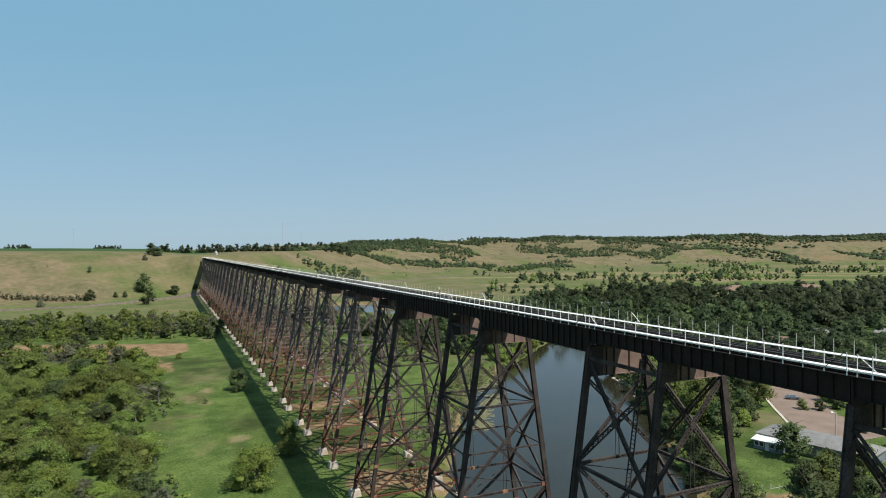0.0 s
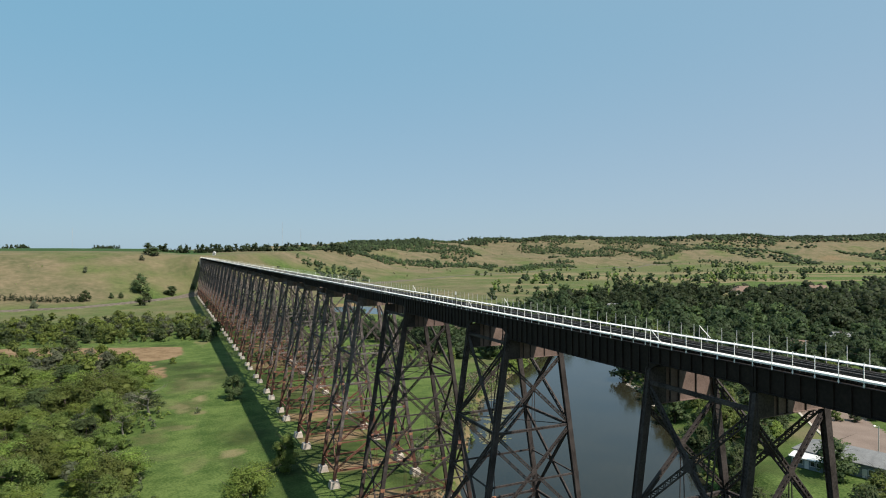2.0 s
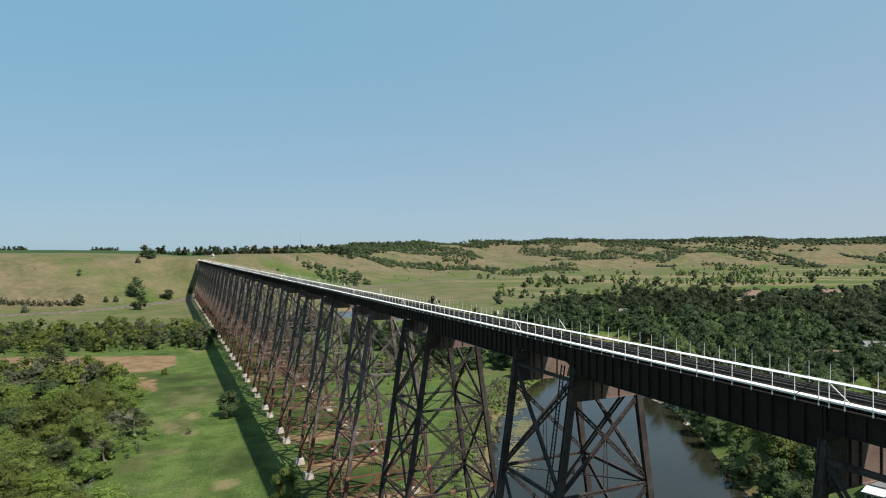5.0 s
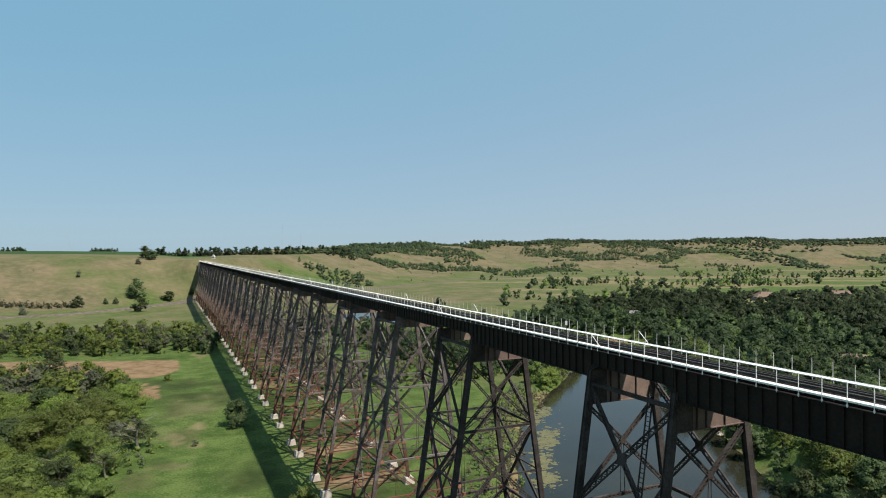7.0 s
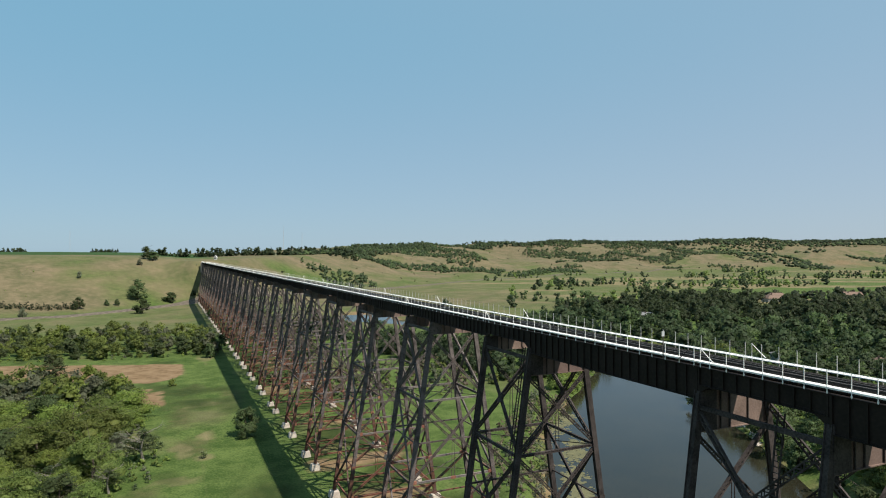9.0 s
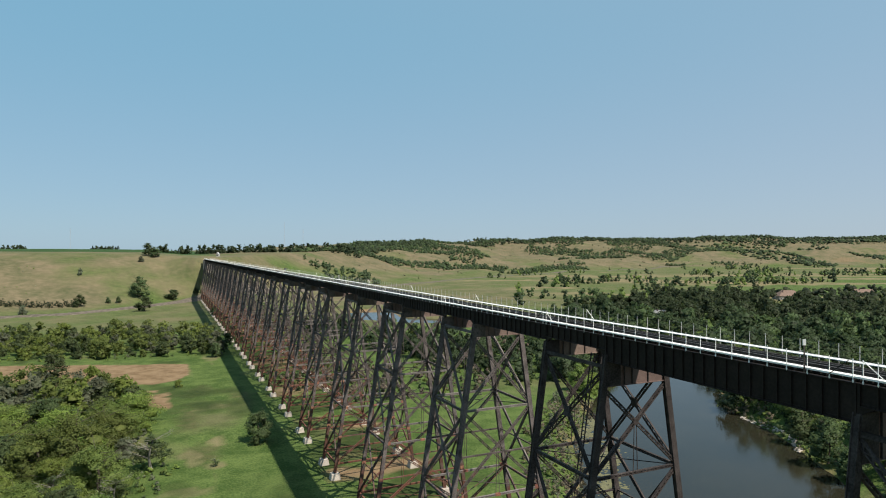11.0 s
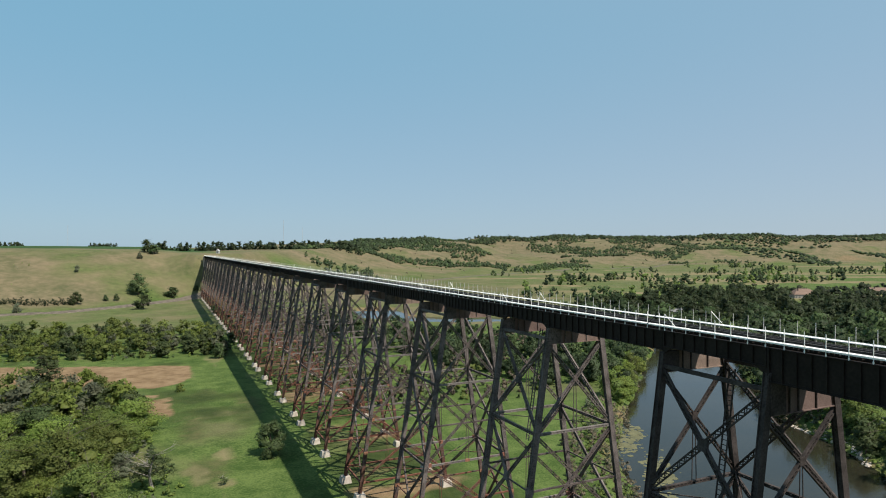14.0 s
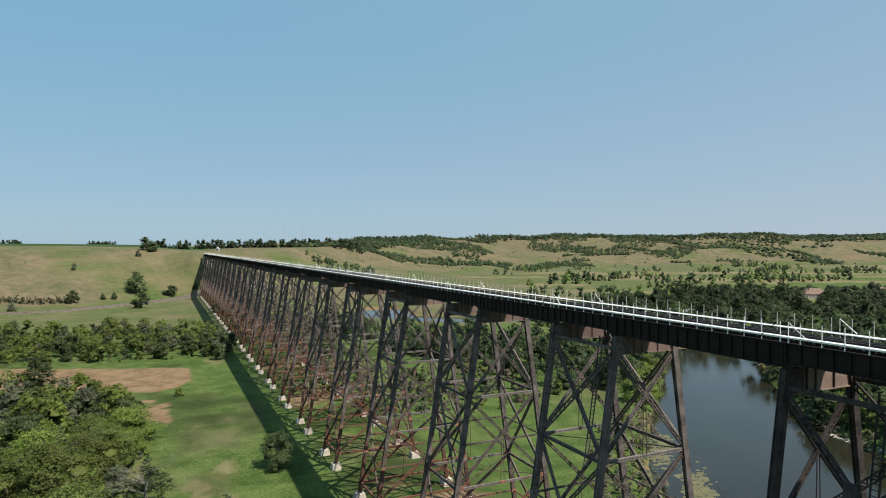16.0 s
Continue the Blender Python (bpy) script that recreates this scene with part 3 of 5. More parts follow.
for k, y in TOWERS.items():
    for xf in (near_x, far_x):
        for yy in (y, y - TOWER):
            g = float(height(xf(FOOT_Z), yy))
            if g > FOOT_Z - 0.4:
                continue
            ob = tagged(new("concrete_pedestal", PEDESTAL if g > 1.7 else PEDESTAL_TALL), "pale weathered concrete pedestal under a tower post", "pedestal", "pedestals of the towers")
            ob.location = (xf(FOOT_Z), yy, 0)
            ob.rotation_euler = (0, 0, random.choice((0, math.pi / 2, math.pi)))
            if not ob.data.materials:
                ob.data.materials.append(CONCRETE)

# ---- viaduct: girders and deck ----
GIRDER_TOP = 48.45


def build_span(length, low, haunch, near=False):
    """A pair of riveted plate girders from local y = 0 to length."""
    span = new("plate_girder_span")
    n = round(length / 1.22)
    for x in (NEAR_X, 2.2):
        girder = part("web", Geo().box(x - 0.02, x + 0.02, 0.03, length - 0.03, low + 0.06, GIRDER_TOP - 0.06).mesh("web"), GIRDER, span)
        for z, s in ((low, 1), (GIRDER_TOP, -1)):
            g = Geo()
            g.box(x - 0.22, x + 0.22, 0.03, length - 0.03, min(z, z + s * 0.06), max(z, z + s * 0.06))
            g.box(x - 0.05, x + 0.05, 0.03, length - 0.03, min(z + s * 0.058, z + s * 0.22), max(z + s * 0.058, z + s * 0.22))
            part("flange", g.mesh("flange"), GIRDER, span)
        slim = Geo().box(x - 0.17, x + 0.17, -0.045, 0.045, low + 0.07, GIRDER_TOP - 0.07).mesh("stiffener")
        wide = Geo().box(x - 0.18, x + 0.18, -0.09, 0.09, low + 0.07, GIRDER_TOP - 0.07).mesh("stiffener")
        places = [(0.12 + (length - 0.24) * k / n, wide if k in (0, n) else slim) for k in range(n + 1)]
        if near and x < 0:
            for y, m in places:
                part("stiffener", m, GIRDER, girder).location.y = y
        else:
            g = Geo()
            for y, m in places:
                w = 0.09 if m is wide else 0.045
                g.box(x - 0.17, x + 0.17, y - w, y + w, low + 0.07, GIRDER_TOP - 0.07)
            part("web_stiffening", g.mesh("web_stiffening"), GIRDER, girder, kind="stuff")
        if haunch:
            for s, y0 in ((1, 0.0), (-1, length)):
                g = Geo()
                rim = [(0.0, 0.02)] + [(k * 0.25, -0.9 * (1 - k / 6) ** 2) for k in range(7)] + [(1.5, 0.02)]
                for xx in (x - 0.15, x + 0.15):
                    g.v += [(xx, y0 + s * a, low + b) for a, b in rim]
                n = len(rim)
                g.f = [tuple(range(n)), tuple(reversed(range(n, 2 * n)))] + [(k, (k + 1) % n, n + (k + 1) % n, n + k) for k in range(n)]
                part("haunch", g.mesh("haunch"), GIRDER, girder)
    g = Geo()
    n = max(2, round(length / 4))
    for k in range(n):
        y0, y1 = length * k / n, length * (k + 1) / n
        g.bar((NEAR_X, y0, low + 0.3), (2.2, y1, low + 0.3), 0.12, 0.1)
        g.bar((NEAR_X, y0, low + 0.3), (2.2, y0, GIRDER_TOP - 0.4), 0.1, 0.1)
        g.bar((NEAR_X, y0, GIRDER_TOP - 0.4), (2.2, y0, low + 0.3), 0.1, 0.1)
    part("cross_frame", g.mesh("cross_frame"), GIRDER, span, kind="stuff")
    return tagged(span, "black riveted plate girder span with stiffeners", "bridge girder", "girder spans of the viaduct")


SPANS = {}
keys = sorted(TOWERS)


def put_span(length, low, haunch, y, near):
    key = (round(length, 2), near)
    if key in SPANS:
        copy_thing(SPANS[key], pose(0, y, 0))
    else:
        SPANS[key] = build_span(length, low, haunch, near)
        SPANS[key].location = (0, y, 0)


for k in keys:
    close = 0 <= k <= 6
    put_span(TOWER, 46.85, True, TOWERS[k] - TOWER, close)
    if k in (1, 2):
        put_span(TOWERS[k + 1] - TOWER - TOWERS[k], 45.66, False, TOWERS[k], True)
    elif k + 1 in TOWERS:
        put_span(TOWERS[k + 1] - TOWER - TOWERS[k], 46.52, False, TOWERS[k], close)
put_span(END_Y - TOWERS[26], 46.52, False, TOWERS[26], False)

START_Y = TOWERS[-2] - TOWER
track = tagged(new("railway_track"), "dark timber ties carrying rusty steel rails", "railway track")
tie_meshes = []
for k in range(6):
    g = Geo()
    g.box(-2.12 + random.uniform(-0.06, 0.06), 2.12 + random.uniform(-0.06, 0.06), 0, 0.28 + random.uniform(0, 0.03), GIRDER_TOP + 0.01, 48.72 + random.uniform(-0.012, 0.012))
    tie_meshes.append(g.mesh("tie"))
g = Geo()
y = START_Y
while y < END_Y + 25:
    if 55 < y < 175:
        part("tie", random.choice(tie_meshes), TIMBER, track).location.y = y
    else:
        g.box(-2.12 + random.uniform(-0.05, 0.05), 2.12 + random.uniform(-0.05, 0.05), y, y + 0.30, GIRDER_TOP + 0.01, 48.72 + random.uniform(-0.01, 0.01))
    y += 0.40
part("tie_bed", g.mesh("tie_bed"), TIMBER, track, kind="stuff")
for x in (-0.74, 0.74):
    g = Geo()
    g.box(x - 0.075, x + 0.075, START_Y, END_Y + 25, 48.725, 48.745)
    g.box(x - 0.012, x + 0.012, START_Y, END_Y + 25, 48.745, 48.86)
    g.box(x - 0.036, x + 0.036, START_Y, END_Y + 25, 48.86, 48.90)
    part("rail", g.mesh("rail"), RAIL, track)
for x in (-0.42, 0.42):
    g = Geo()
    g.box(x - 0.06, x + 0.06, START_Y, END_Y, 48.725, 48.86)
    part("guard_rail", g.mesh("guard_rail"), RAIL, track)


def build_walkway(length, side, far=False):
    """One bay of walkway and railing along one edge of the deck, from local y = 0."""
    s = side
    walkway = new("walkway")
    g = Geo()
    xi, xo = (2.5 if s < 0 else 2.3) * s, 3.12 * s
    g.box(min(xi, xo), max(xi, xo), 0.02, length - 0.02, DECK - 0.09, DECK - 0.03)
    n = len(g.v)
    for y in (0.02, length - 0.02):
        g.v += [(xo, y, DECK - 0.15), (xo, y, DECK - 0.12), (xo - 0.16 * s, y, DECK + 0.0), (xo - 0.16 * s, y, DECK - 0.15)]
    g.f += [(n, n + 1, n + 2, n + 3), (n + 7, n + 6, n + 5, n + 4)] + [(n + k, n + 4 + k, n + 4 + (k + 1) % 4, n + (k + 1) % 4) for k in range(4)]
    part("deck_grating", g.mesh("deck_grating"), GALV, walkway, "white galvanised walkway grating")
    n = max(1, round(length / 1.66))
    pw = 0.021 if s < 0 else 0.02
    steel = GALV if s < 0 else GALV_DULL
    post_mesh = Geo().box(xo - pw, xo + pw, -pw, pw, DECK - 0.5, DECK + 1.15).box(xo - 0.032, xo + 0.032, -0.045, 0.045, DECK - 0.45, DECK - 0.31).mesh("railing_post")
    if far:
        g = Geo()
        for k in range(n):
            y = 0.05 + length * k / n
            g.box(xo - pw, xo + pw, y - pw, y + pw, DECK - 0.5, DECK + 1.12)
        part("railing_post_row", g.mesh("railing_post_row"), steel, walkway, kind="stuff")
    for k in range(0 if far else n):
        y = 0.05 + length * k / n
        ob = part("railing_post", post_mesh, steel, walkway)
        ob.location.y = y
        arm = part("bracket", bracket_mesh(s), GIRDER, walkway)
        arm.location.y = y
    extra = part("railing_post", post_mesh, steel, walkway)
    extra.location.y = length - 0.62
    for z in (0.6, 1.08):
        g = Geo().bar((xo, 0, DECK + z), (xo, length, DECK + z), 0.012, 0.012)
        part("cable", g.mesh("cable"), RAIL, walkway)
    g = Geo().bar((xo, length - 0.62, DECK + 1.1), (xo, length - 1.95, DECK + 0.05), 0.05, 0.05)
    part("end_brace", g.mesh("end_brace"), GALV, walkway)
    if not far and s < 0:
        g = Geo().bar((xo, 0.35, DECK + 1.0), (xo + 0.25 * s, 1.75, DECK - 0.3), 0.05, 0.05)
        part("stay_bar", g.mesh("stay_bar"), GIRDER, walkway, "dark slanting stay bar")
    return tagged(walkway, "white galvanised walkway with slender railing posts", "walkway", "walkway bays along the deck")


BRACKETS = {}


def bracket_mesh(s):
    if s not in BRACKETS:
        BRACKETS[s] = Geo().bar((2.3 * s, 0, DECK - 0.16), (3.05 * s, 0, DECK - 0.16), 0.08, 0.12).mesh("bracket")
    return BRACKETS[s]


BAYS = {}
starts = [TOWERS[k] for k in keys] + [END_Y]
for a, b in zip([START_Y] + starts, starts):
    if b - a < 1:
        continue
    for s in (-1, 1):
        key = (round(b - a, 1), s, a > 330)
        if key in BAYS:
            copy_thing(BAYS[key], pose(0, a, 0))
        else:
            BAYS[key] = build_walkway(b - a, s, a > 330)
            BAYS[key].location = (0, a, 0)

abutment = tagged(new("abutment", Geo().box(-4.2, 6.5, END_Y - 0.4, END_Y + 4, 30, 48.3).mesh("abutment")), "concrete abutment at the hillside end", "abutment", kind="structure")
abutment.data.materials.append(CONCRETE)

# ---- trees ----


def unit_ball(level):
    b = bmesh.new()
    bmesh.ops.create_icosphere(b, subdivisions=level, radius=1.0)
    v = np.array([p.co[:] for p in b.verts])
    f = np.array([[p.index for p in q.verts] for q in b.faces])
    b.free()
    return v, f


BALLS = {1: unit_ball(1), 2: unit_ball(2)}


def crown_shape(seed, radius, tall, low, cards, size, blobs=14, level=1, squash=0.8, loose=0.75, core=0.86, tufts=6):
    """A crown: uneven leafy boughs, each a rough lump with many small folded leaf clumps standing on it."""
    rng = np.random.default_rng(seed)
    centre = []
    for k in range(blobs):
        a, u = rng.uniform(0, 2 * math.pi), (k + rng.uniform(0, 1)) / blobs
        rad = radius * (0.08 + 0.6 * math.sqrt(rng.uniform())) * (1.0 - 0.7 * u ** 2)
        centre.append((rad * math.cos(a), rad * math.sin(a), low + (tall - low) * (0.06 + 0.74 * u), radius * rng.uniform(0.34, 0.52) * (1 - 0.25 * u)))
    centre = np.array(centre)
    bv, bf = BALLS[level]
    mid = np.array([0, 0, low + 0.3 * (tall - low)])

    def around(p):
        w = (p - mid) / np.array([radius, radius, 0.6 * (tall - low)])
        return 0.8 * w + np.array([0, 0, 0.25])

    vs, ns, tris, n = [], [], [], 0
    for cx, cy, cz, r in centre:
        rough = 0.84 + 0.3 * rng.uniform(size=(len(bv), 1))
        vs.append(bv * rough * core * r * np.array([1, 1, squash]) + np.array([cx, cy, cz]))
        ns.append(0.5 * bv + around(vs[-1]) + 0.12 * rng.normal(size=bv.shape))
        tris.append(bf + n)
        n += len(bv)
    if cards:
        def ways(n):
            w = rng.normal(size=(n, 3))
            return w / np.linalg.norm(w, axis=1)[:, None]

        out = ways(blobs * tufts)
        out[:, 2] = np.where(rng.uniform(size=len(out)) < 0.75, np.abs(out[:, 2]), out[:, 2])
        bough = np.repeat(centre, tufts, 0)
        puff = bough[:, 3] * rng.uniform(0.34, 0.6, len(out))
        spot = bough[:, :3] + out * (bough[:, 3] * rng.uniform(0.5, 0.8, len(out)))[:, None] * np.array([1, 1, squash])
        pick = rng.choice(len(out), cards, p=puff ** 2 / np.sum(puff ** 2))
        own = ways(cards)
        own[:, 2] = np.where(rng.uniform(size=cards) < 0.7, np.abs(own[:, 2]), own[:, 2])
        pos = spot[pick] + own * (puff[pick] * (0.55 + 0.5 * rng.uniform(size=cards)))[:, None]
        way = 0.45 * own + 0.55 * out[pick]
        nrm = way + rng.normal(size=(cards, 3)) * loose + np.array([0, 0, 0.25])
        nrm /= np.linalg.norm(nrm, axis=1)[:, None]
        t1 = np.cross(nrm, rng.normal(size=(cards, 3)))
        t1 /= np.linalg.norm(t1, axis=1)[:, None]
        t2 = np.cross(nrm, t1)
        s = size * rng.uniform(0.55, 1.25, size=(cards, 1))
        vs.append(np.stack([pos - t1 * s, pos + t1 * s * rng.uniform(0.6, 1.1, (cards, 1)), pos + t2 * s * rng.uniform(0.8, 1.5, (cards, 1))], 1).reshape(-1, 3))
        ns.append(np.repeat(0.4 * way + 0.3 * nrm + around(pos), 3, 0))
        tris.append(np.arange(cards * 3).reshape(-1, 3) + n)
    ns = np.concatenate(ns)
    return np.concatenate(vs), ns / np.linalg.norm(ns, axis=1)[:, None], np.concatenate(tris)


def to_mesh(name, v, n, tris):
    m = bpy.data.meshes.new(name)
    m.vertices.add(len(v))
    m.vertices.foreach_set("co", np.asarray(v, np.float32).ravel())
    m.loops.add(tris.size)
    m.loops.foreach_set("vertex_index", tris.ravel().astype(np.int32))
    m.polygons.add(len(tris))
    m.polygons.foreach_set("loop_start", np.arange(0, tris.size, 3, dtype=np.int32))
    m.polygons.foreach_set("use_smooth", np.ones(len(tris), bool))
    m.update(calc_edges=True)
    m.normals_split_custom_set_from_vertices(n)
    return m


def trunk_mesh(seed, tall, radius, spread, twigs=2):
    """A tapered trunk with spreading limbs."""
    rng = random.Random(seed)
    g = Geo()

    def limb(p, q, r0, r1, sides=6):
        d = (q - p).normalized()
        u = d.orthogonal().normalized()
        w = d.cross(u)
        n = len(g.v)
        for c, r in ((p, r0), (q, r1)):
            for k in range(sides):
                a = 2 * math.pi * k / sides
                g.v.append(tuple(c + (u * math.cos(a) + w * math.sin(a)) * r))
        for k in range(sides):
            j = (k + 1) % sides
            g.f.append((n + k, n + j, n + sides + j, n + sides + k))

    p, r = Vector((0, 0, -0.8)), radius
    for k in range(4):
        q = p + Vector((rng.uniform(-0.3, 0.3), rng.uniform(-0.3, 0.3), tall * 0.2 + 0.2))
        limb(p, q, r, r * 0.72)
        if k > 0:
            for _ in range(twigs):
                a = rng.uniform(0, 6.28)
                e = q + Vector((math.cos(a) * spread * 0.6, math.sin(a) * spread * 0.6, tall * rng.uniform(0.08, 0.24)))
                limb(q, e, r * 0.45, r * 0.12, 5)
                for _ in range(twigs - 1):
                    b = a + rng.uniform(-0.8, 0.8)
                    limb(e, e + Vector((math.cos(b) * spread * 0.3, math.sin(b) * spread * 0.3, tall * rng.uniform(0.02, 0.16))), r * 0.12, r * 0.04, 4)
        p, r = q, r * 0.72
    return g.mesh("trunk")


LEAF_DEEP = leaf_material("deep_green_leaves", (0.030, 0.048, 0.022), (0.064, 0.090, 0.041))
LEAF_WOOD = leaf_material("woodland_leaves", (0.044, 0.067, 0.031), (0.092, 0.124, 0.057))
LEAF_BROWN = leaf_material("dry_brown_leaves", (0.155, 0.128, 0.085), (0.29, 0.25, 0.18))
BARE = material("bare_wood", (0.20, 0.18, 0.155), (0.36, 0.33, 0.29), 0.8, rough=0.95, bump=0.3)
LEAF_LIME = leaf_material("bright_leaves", (0.160, 0.235, 0.048), (0.300, 0.375, 0.092))
VIEW = (-45.0, 95.0)
KINDS, NEAR_KINDS = [], []
for seed, rad, tall, low, cards, size, mat_leaf, word in (
        (1, 5.2, 10.5, 0.3, 1900, 0.30, LEAF, "full mid-green broadleaf tree"), (2, 4.4, 9.5, 0.2, 1600, 0.29, LEAF_DARK, "dark green broadleaf tree"),
        (3, 6.0, 11.5, 0.4, 2100, 0.31, LEAF, "wide mid-green broadleaf tree"), (4, 3.6, 8.5, 0.1, 1500, 0.28, LEAF_DARK, "slim dark green broadleaf tree"),
        (5, 5.0, 8.0, 0.2, 1800, 0.29, LEAF_LIME, "bright yellow-green broadleaf tree"), (6, 3.4, 6.5, 0.1, 1200, 0.24, LEAF_GREY, "silvery grey-green willow tree"),
        (7, 5.4, 12.5, 0.3, 2000, 0.30, LEAF_DARK, "tall dark green broadleaf tree"), (8, 3.2, 7.0, 1.2, 700, 0.22, LEAF_DARK, "half-bare grey-limbed tree with thin leaves")):
    twiggy = cards < 1000
    trunk = trunk_mesh(seed, tall, 0.2 + rad * 0.03, rad, 5 if twiggy else 2)
    for share, leaf_size in ((4.8, 0.55), (1.3, 1.0)):
        shape = crown_shape(seed, rad, tall, low, int(cards * share), size * leaf_size, blobs=10 if twiggy else 20, level=1, core=0.22 if twiggy else 0.48, tufts=8)
        (NEAR_KINDS if share > 2 else KINDS).append((to_mesh("crown", *shape), trunk, mat_leaf, word, BARE if twiggy else BARK))


def plant(kind, x, y, scale=1.0, wide=1.0, turn=None, place="rising from the valley floor", group="trees of the valley", sink=0.1):
    near = x < -15 and y < 330
    crown, trunk, leaf, word, bark = (NEAR_KINDS if near else KINDS)[kind]
    tree = new("tree", trunk)
    if not trunk.materials:
        trunk.materials.append(bark)
    tree.location = (x, y, float(height(x, y)) - sink)
    tree.rotation_euler = (0, 0, random.uniform(0, 6.28) if turn is None else turn)
    tree.scale = (scale * wide, scale * wide, scale)
    part("crown", crown, leaf, tree)
    return tagged(tree, word + " " + place, "tree", group)


FAR_SHAPES = {}


def joined_trees(name, spots, cards, size, mats, label, seed, tall=9.0, rad=4.4, blobs=5, level=1):
    """Trees too many or too far to count, as one mesh of leafy lumps. spots: x, y, scale."""
    rng = np.random.default_rng(seed)
    key = (cards, size, tall, rad, blobs, level)
    if key not in FAR_SHAPES:
        FAR_SHAPES[key] = [crown_shape(seed + 40 + k, rad * (0.85 + 0.1 * (k % 4)), tall * (0.85 + 0.08 * (k % 5)), 0.1, cards, size, blobs=blobs, level=level, core=0.5 if cards > 100 else 0.8, tufts=4) for k in range(8)]
    shapes = FAR_SHAPES[key]
    vs, ns, ts, mt, n = [], [], [], [], 0
    x, y, sc = (np.array([s[k] for s in spots]) for k in range(3))
    z = height(x, y)
    kind = rng.integers(0, len(mats), len(x))
    for k in range(len(x)):
        v, nn, t = shapes[int(rng.integers(0, 8))]
        a, w = rng.uniform(0, 6.28), rng.uniform(0.85, 1.2)
        c, s = math.cos(a), math.sin(a)
        vs.append(np.stack([(v[:, 0] * c - v[:, 1] * s) * sc[k] * w + x[k], (v[:, 0] * s + v[:, 1] * c) * sc[k] * w + y[k], v[:, 2] * sc[k] + z[k] - 0.4], 1))
        ns.append(np.stack([nn[:, 0] * c - nn[:, 1] * s, nn[:, 0] * s + nn[:, 1] * c, nn[:, 2]], 1))
        ts.append(t + n)
        mt.append(np.full(len(t), kind[k], np.int32))
        n += len(v)
    m = to_mesh(name, np.concatenate(vs), np.concatenate(ns), np.concatenate(ts))
    for one in mats:
        m.materials.append(one)
    m.polygons.foreach_set("material_index", np.concatenate(mt))
    return tagged(new(name, m), label, "trees", kind="stuff")


def spread_out(seed, tries, area, gap, accept):
    """Points in a box, no two nearer than gap, where accept holds."""
    rng = np.random.default_rng(seed)
    x, y = rng.uniform(area[0], area[1], tries), rng.uniform(area[2], area[3], tries)
    ok = accept(x, y)
    x, y = x[ok], y[ok]
    cells, out = {}, []
    for a, b in zip(x.tolist(), y.tolist()):
        i, j = int(a // gap), int(b // gap)
        if any((a - c) ** 2 + (b - d) ** 2 < gap * gap for p in (-1, 0, 1) for q in (-1, 0, 1) for c, d in cells.get((i + p, j + q), ())):
            continue
        cells.setdefault((i, j), []).append((a, b))
        out.append((a, b))
    return out


def off_dirt(x, y):
    return ~(inside(x, y, DIRT_FIELD) | inside(x, y, DIRT_PATCH) | inside(x, y, DIRT_SMALL))


def wood_edge(y):
    return np.interp(y, [150, 167, 198, 215, 228, 240, 253, 266, 300, 335, 430], [-44, -46, -53, -58, -57, -51.5, -47, -47, -53.5, -55, -100]) + 1.2 * np.sin(y * 0.4)


def left_wood(x, y):
    return (x < wood_edge(y) - 2) & (x > -78 - 0.2 * (y - 18)) & off_dirt(x, y) & off_dirt(x, y - 5) & off_dirt(x + 4, y) & ((y < 352) | (x < -105))


def tree_line(x, y):
    return (y > 437 - 0.22 * (x + 40) + 2 * np.sin(x * 0.2)) & (y < 545 - 0.9 * np.clip(x + 60, 0, 60)) & (x > -70 - 0.2 * (y - 18)) & ((x < -42) | (x > -36))


spots = [(x, y, "left") for x, y in spread_out(3, 6000, (-170, -40, 88, 425), 7.2, left_wood)]
spots += [(x, y, "line") for x, y in spread_out(4, 4000, (-190, -17, 425, 545), 7.6, tree_line)]
spots.sort(key=lambda s: math.hypot(s[0] - VIEW[0], s[1] - VIEW[1]))
near_trees = [p for p in spots if p[1] > 138][:125]
rest = [p for p in spots if p not in near_trees]
for x, y, where in near_trees:
    kind = random.choice((0, 2, 0, 2, 0, 4, 4, 2, 7, 1, 4, 5) if where == "left" else (1, 2, 0, 6, 0, 5, 4, 1))
    plant(kind, x, y, random.uniform(0.7, 1.2) * (1.3 if 255 < y < 400 else 1), random.uniform(1.1, 1.45), place="crowded in the valley woodland")
joined_trees("valley_woodland", [(x, y, random.uniform(0.8, 1.45) * (1.25 if y < 400 else 0.95)) for x, y, w in rest], 1100, 0.40, (LEAF, LEAF_DARK, LEAF, LEAF, LEAF_DARK, LEAF_LIME, LEAF_GREY), "dense green woodland beyond the meadow", 21, blobs=10, rad=5.0)
for kind, x, y, sc, wd in ((7, -34.5, 253, 0.3, 1.5), (1, -21.5, 269, 1.05, 1.2), (4, -28.5, 166, 1.25, 1.3), (0, -17.5, 185, 0.95, 0.85), (1, -22, 425, 0.95, 1.0), (1, -14, 452, 1.1, 1.0),
                           (6, -89, 390, 1.05, 1.5), (3, -60, 352, 0.7, 1.0), (4, -41, 357, 0.4, 1.2)):
    plant(kind, x, y, sc, wd, place="standing alone on the meadow")

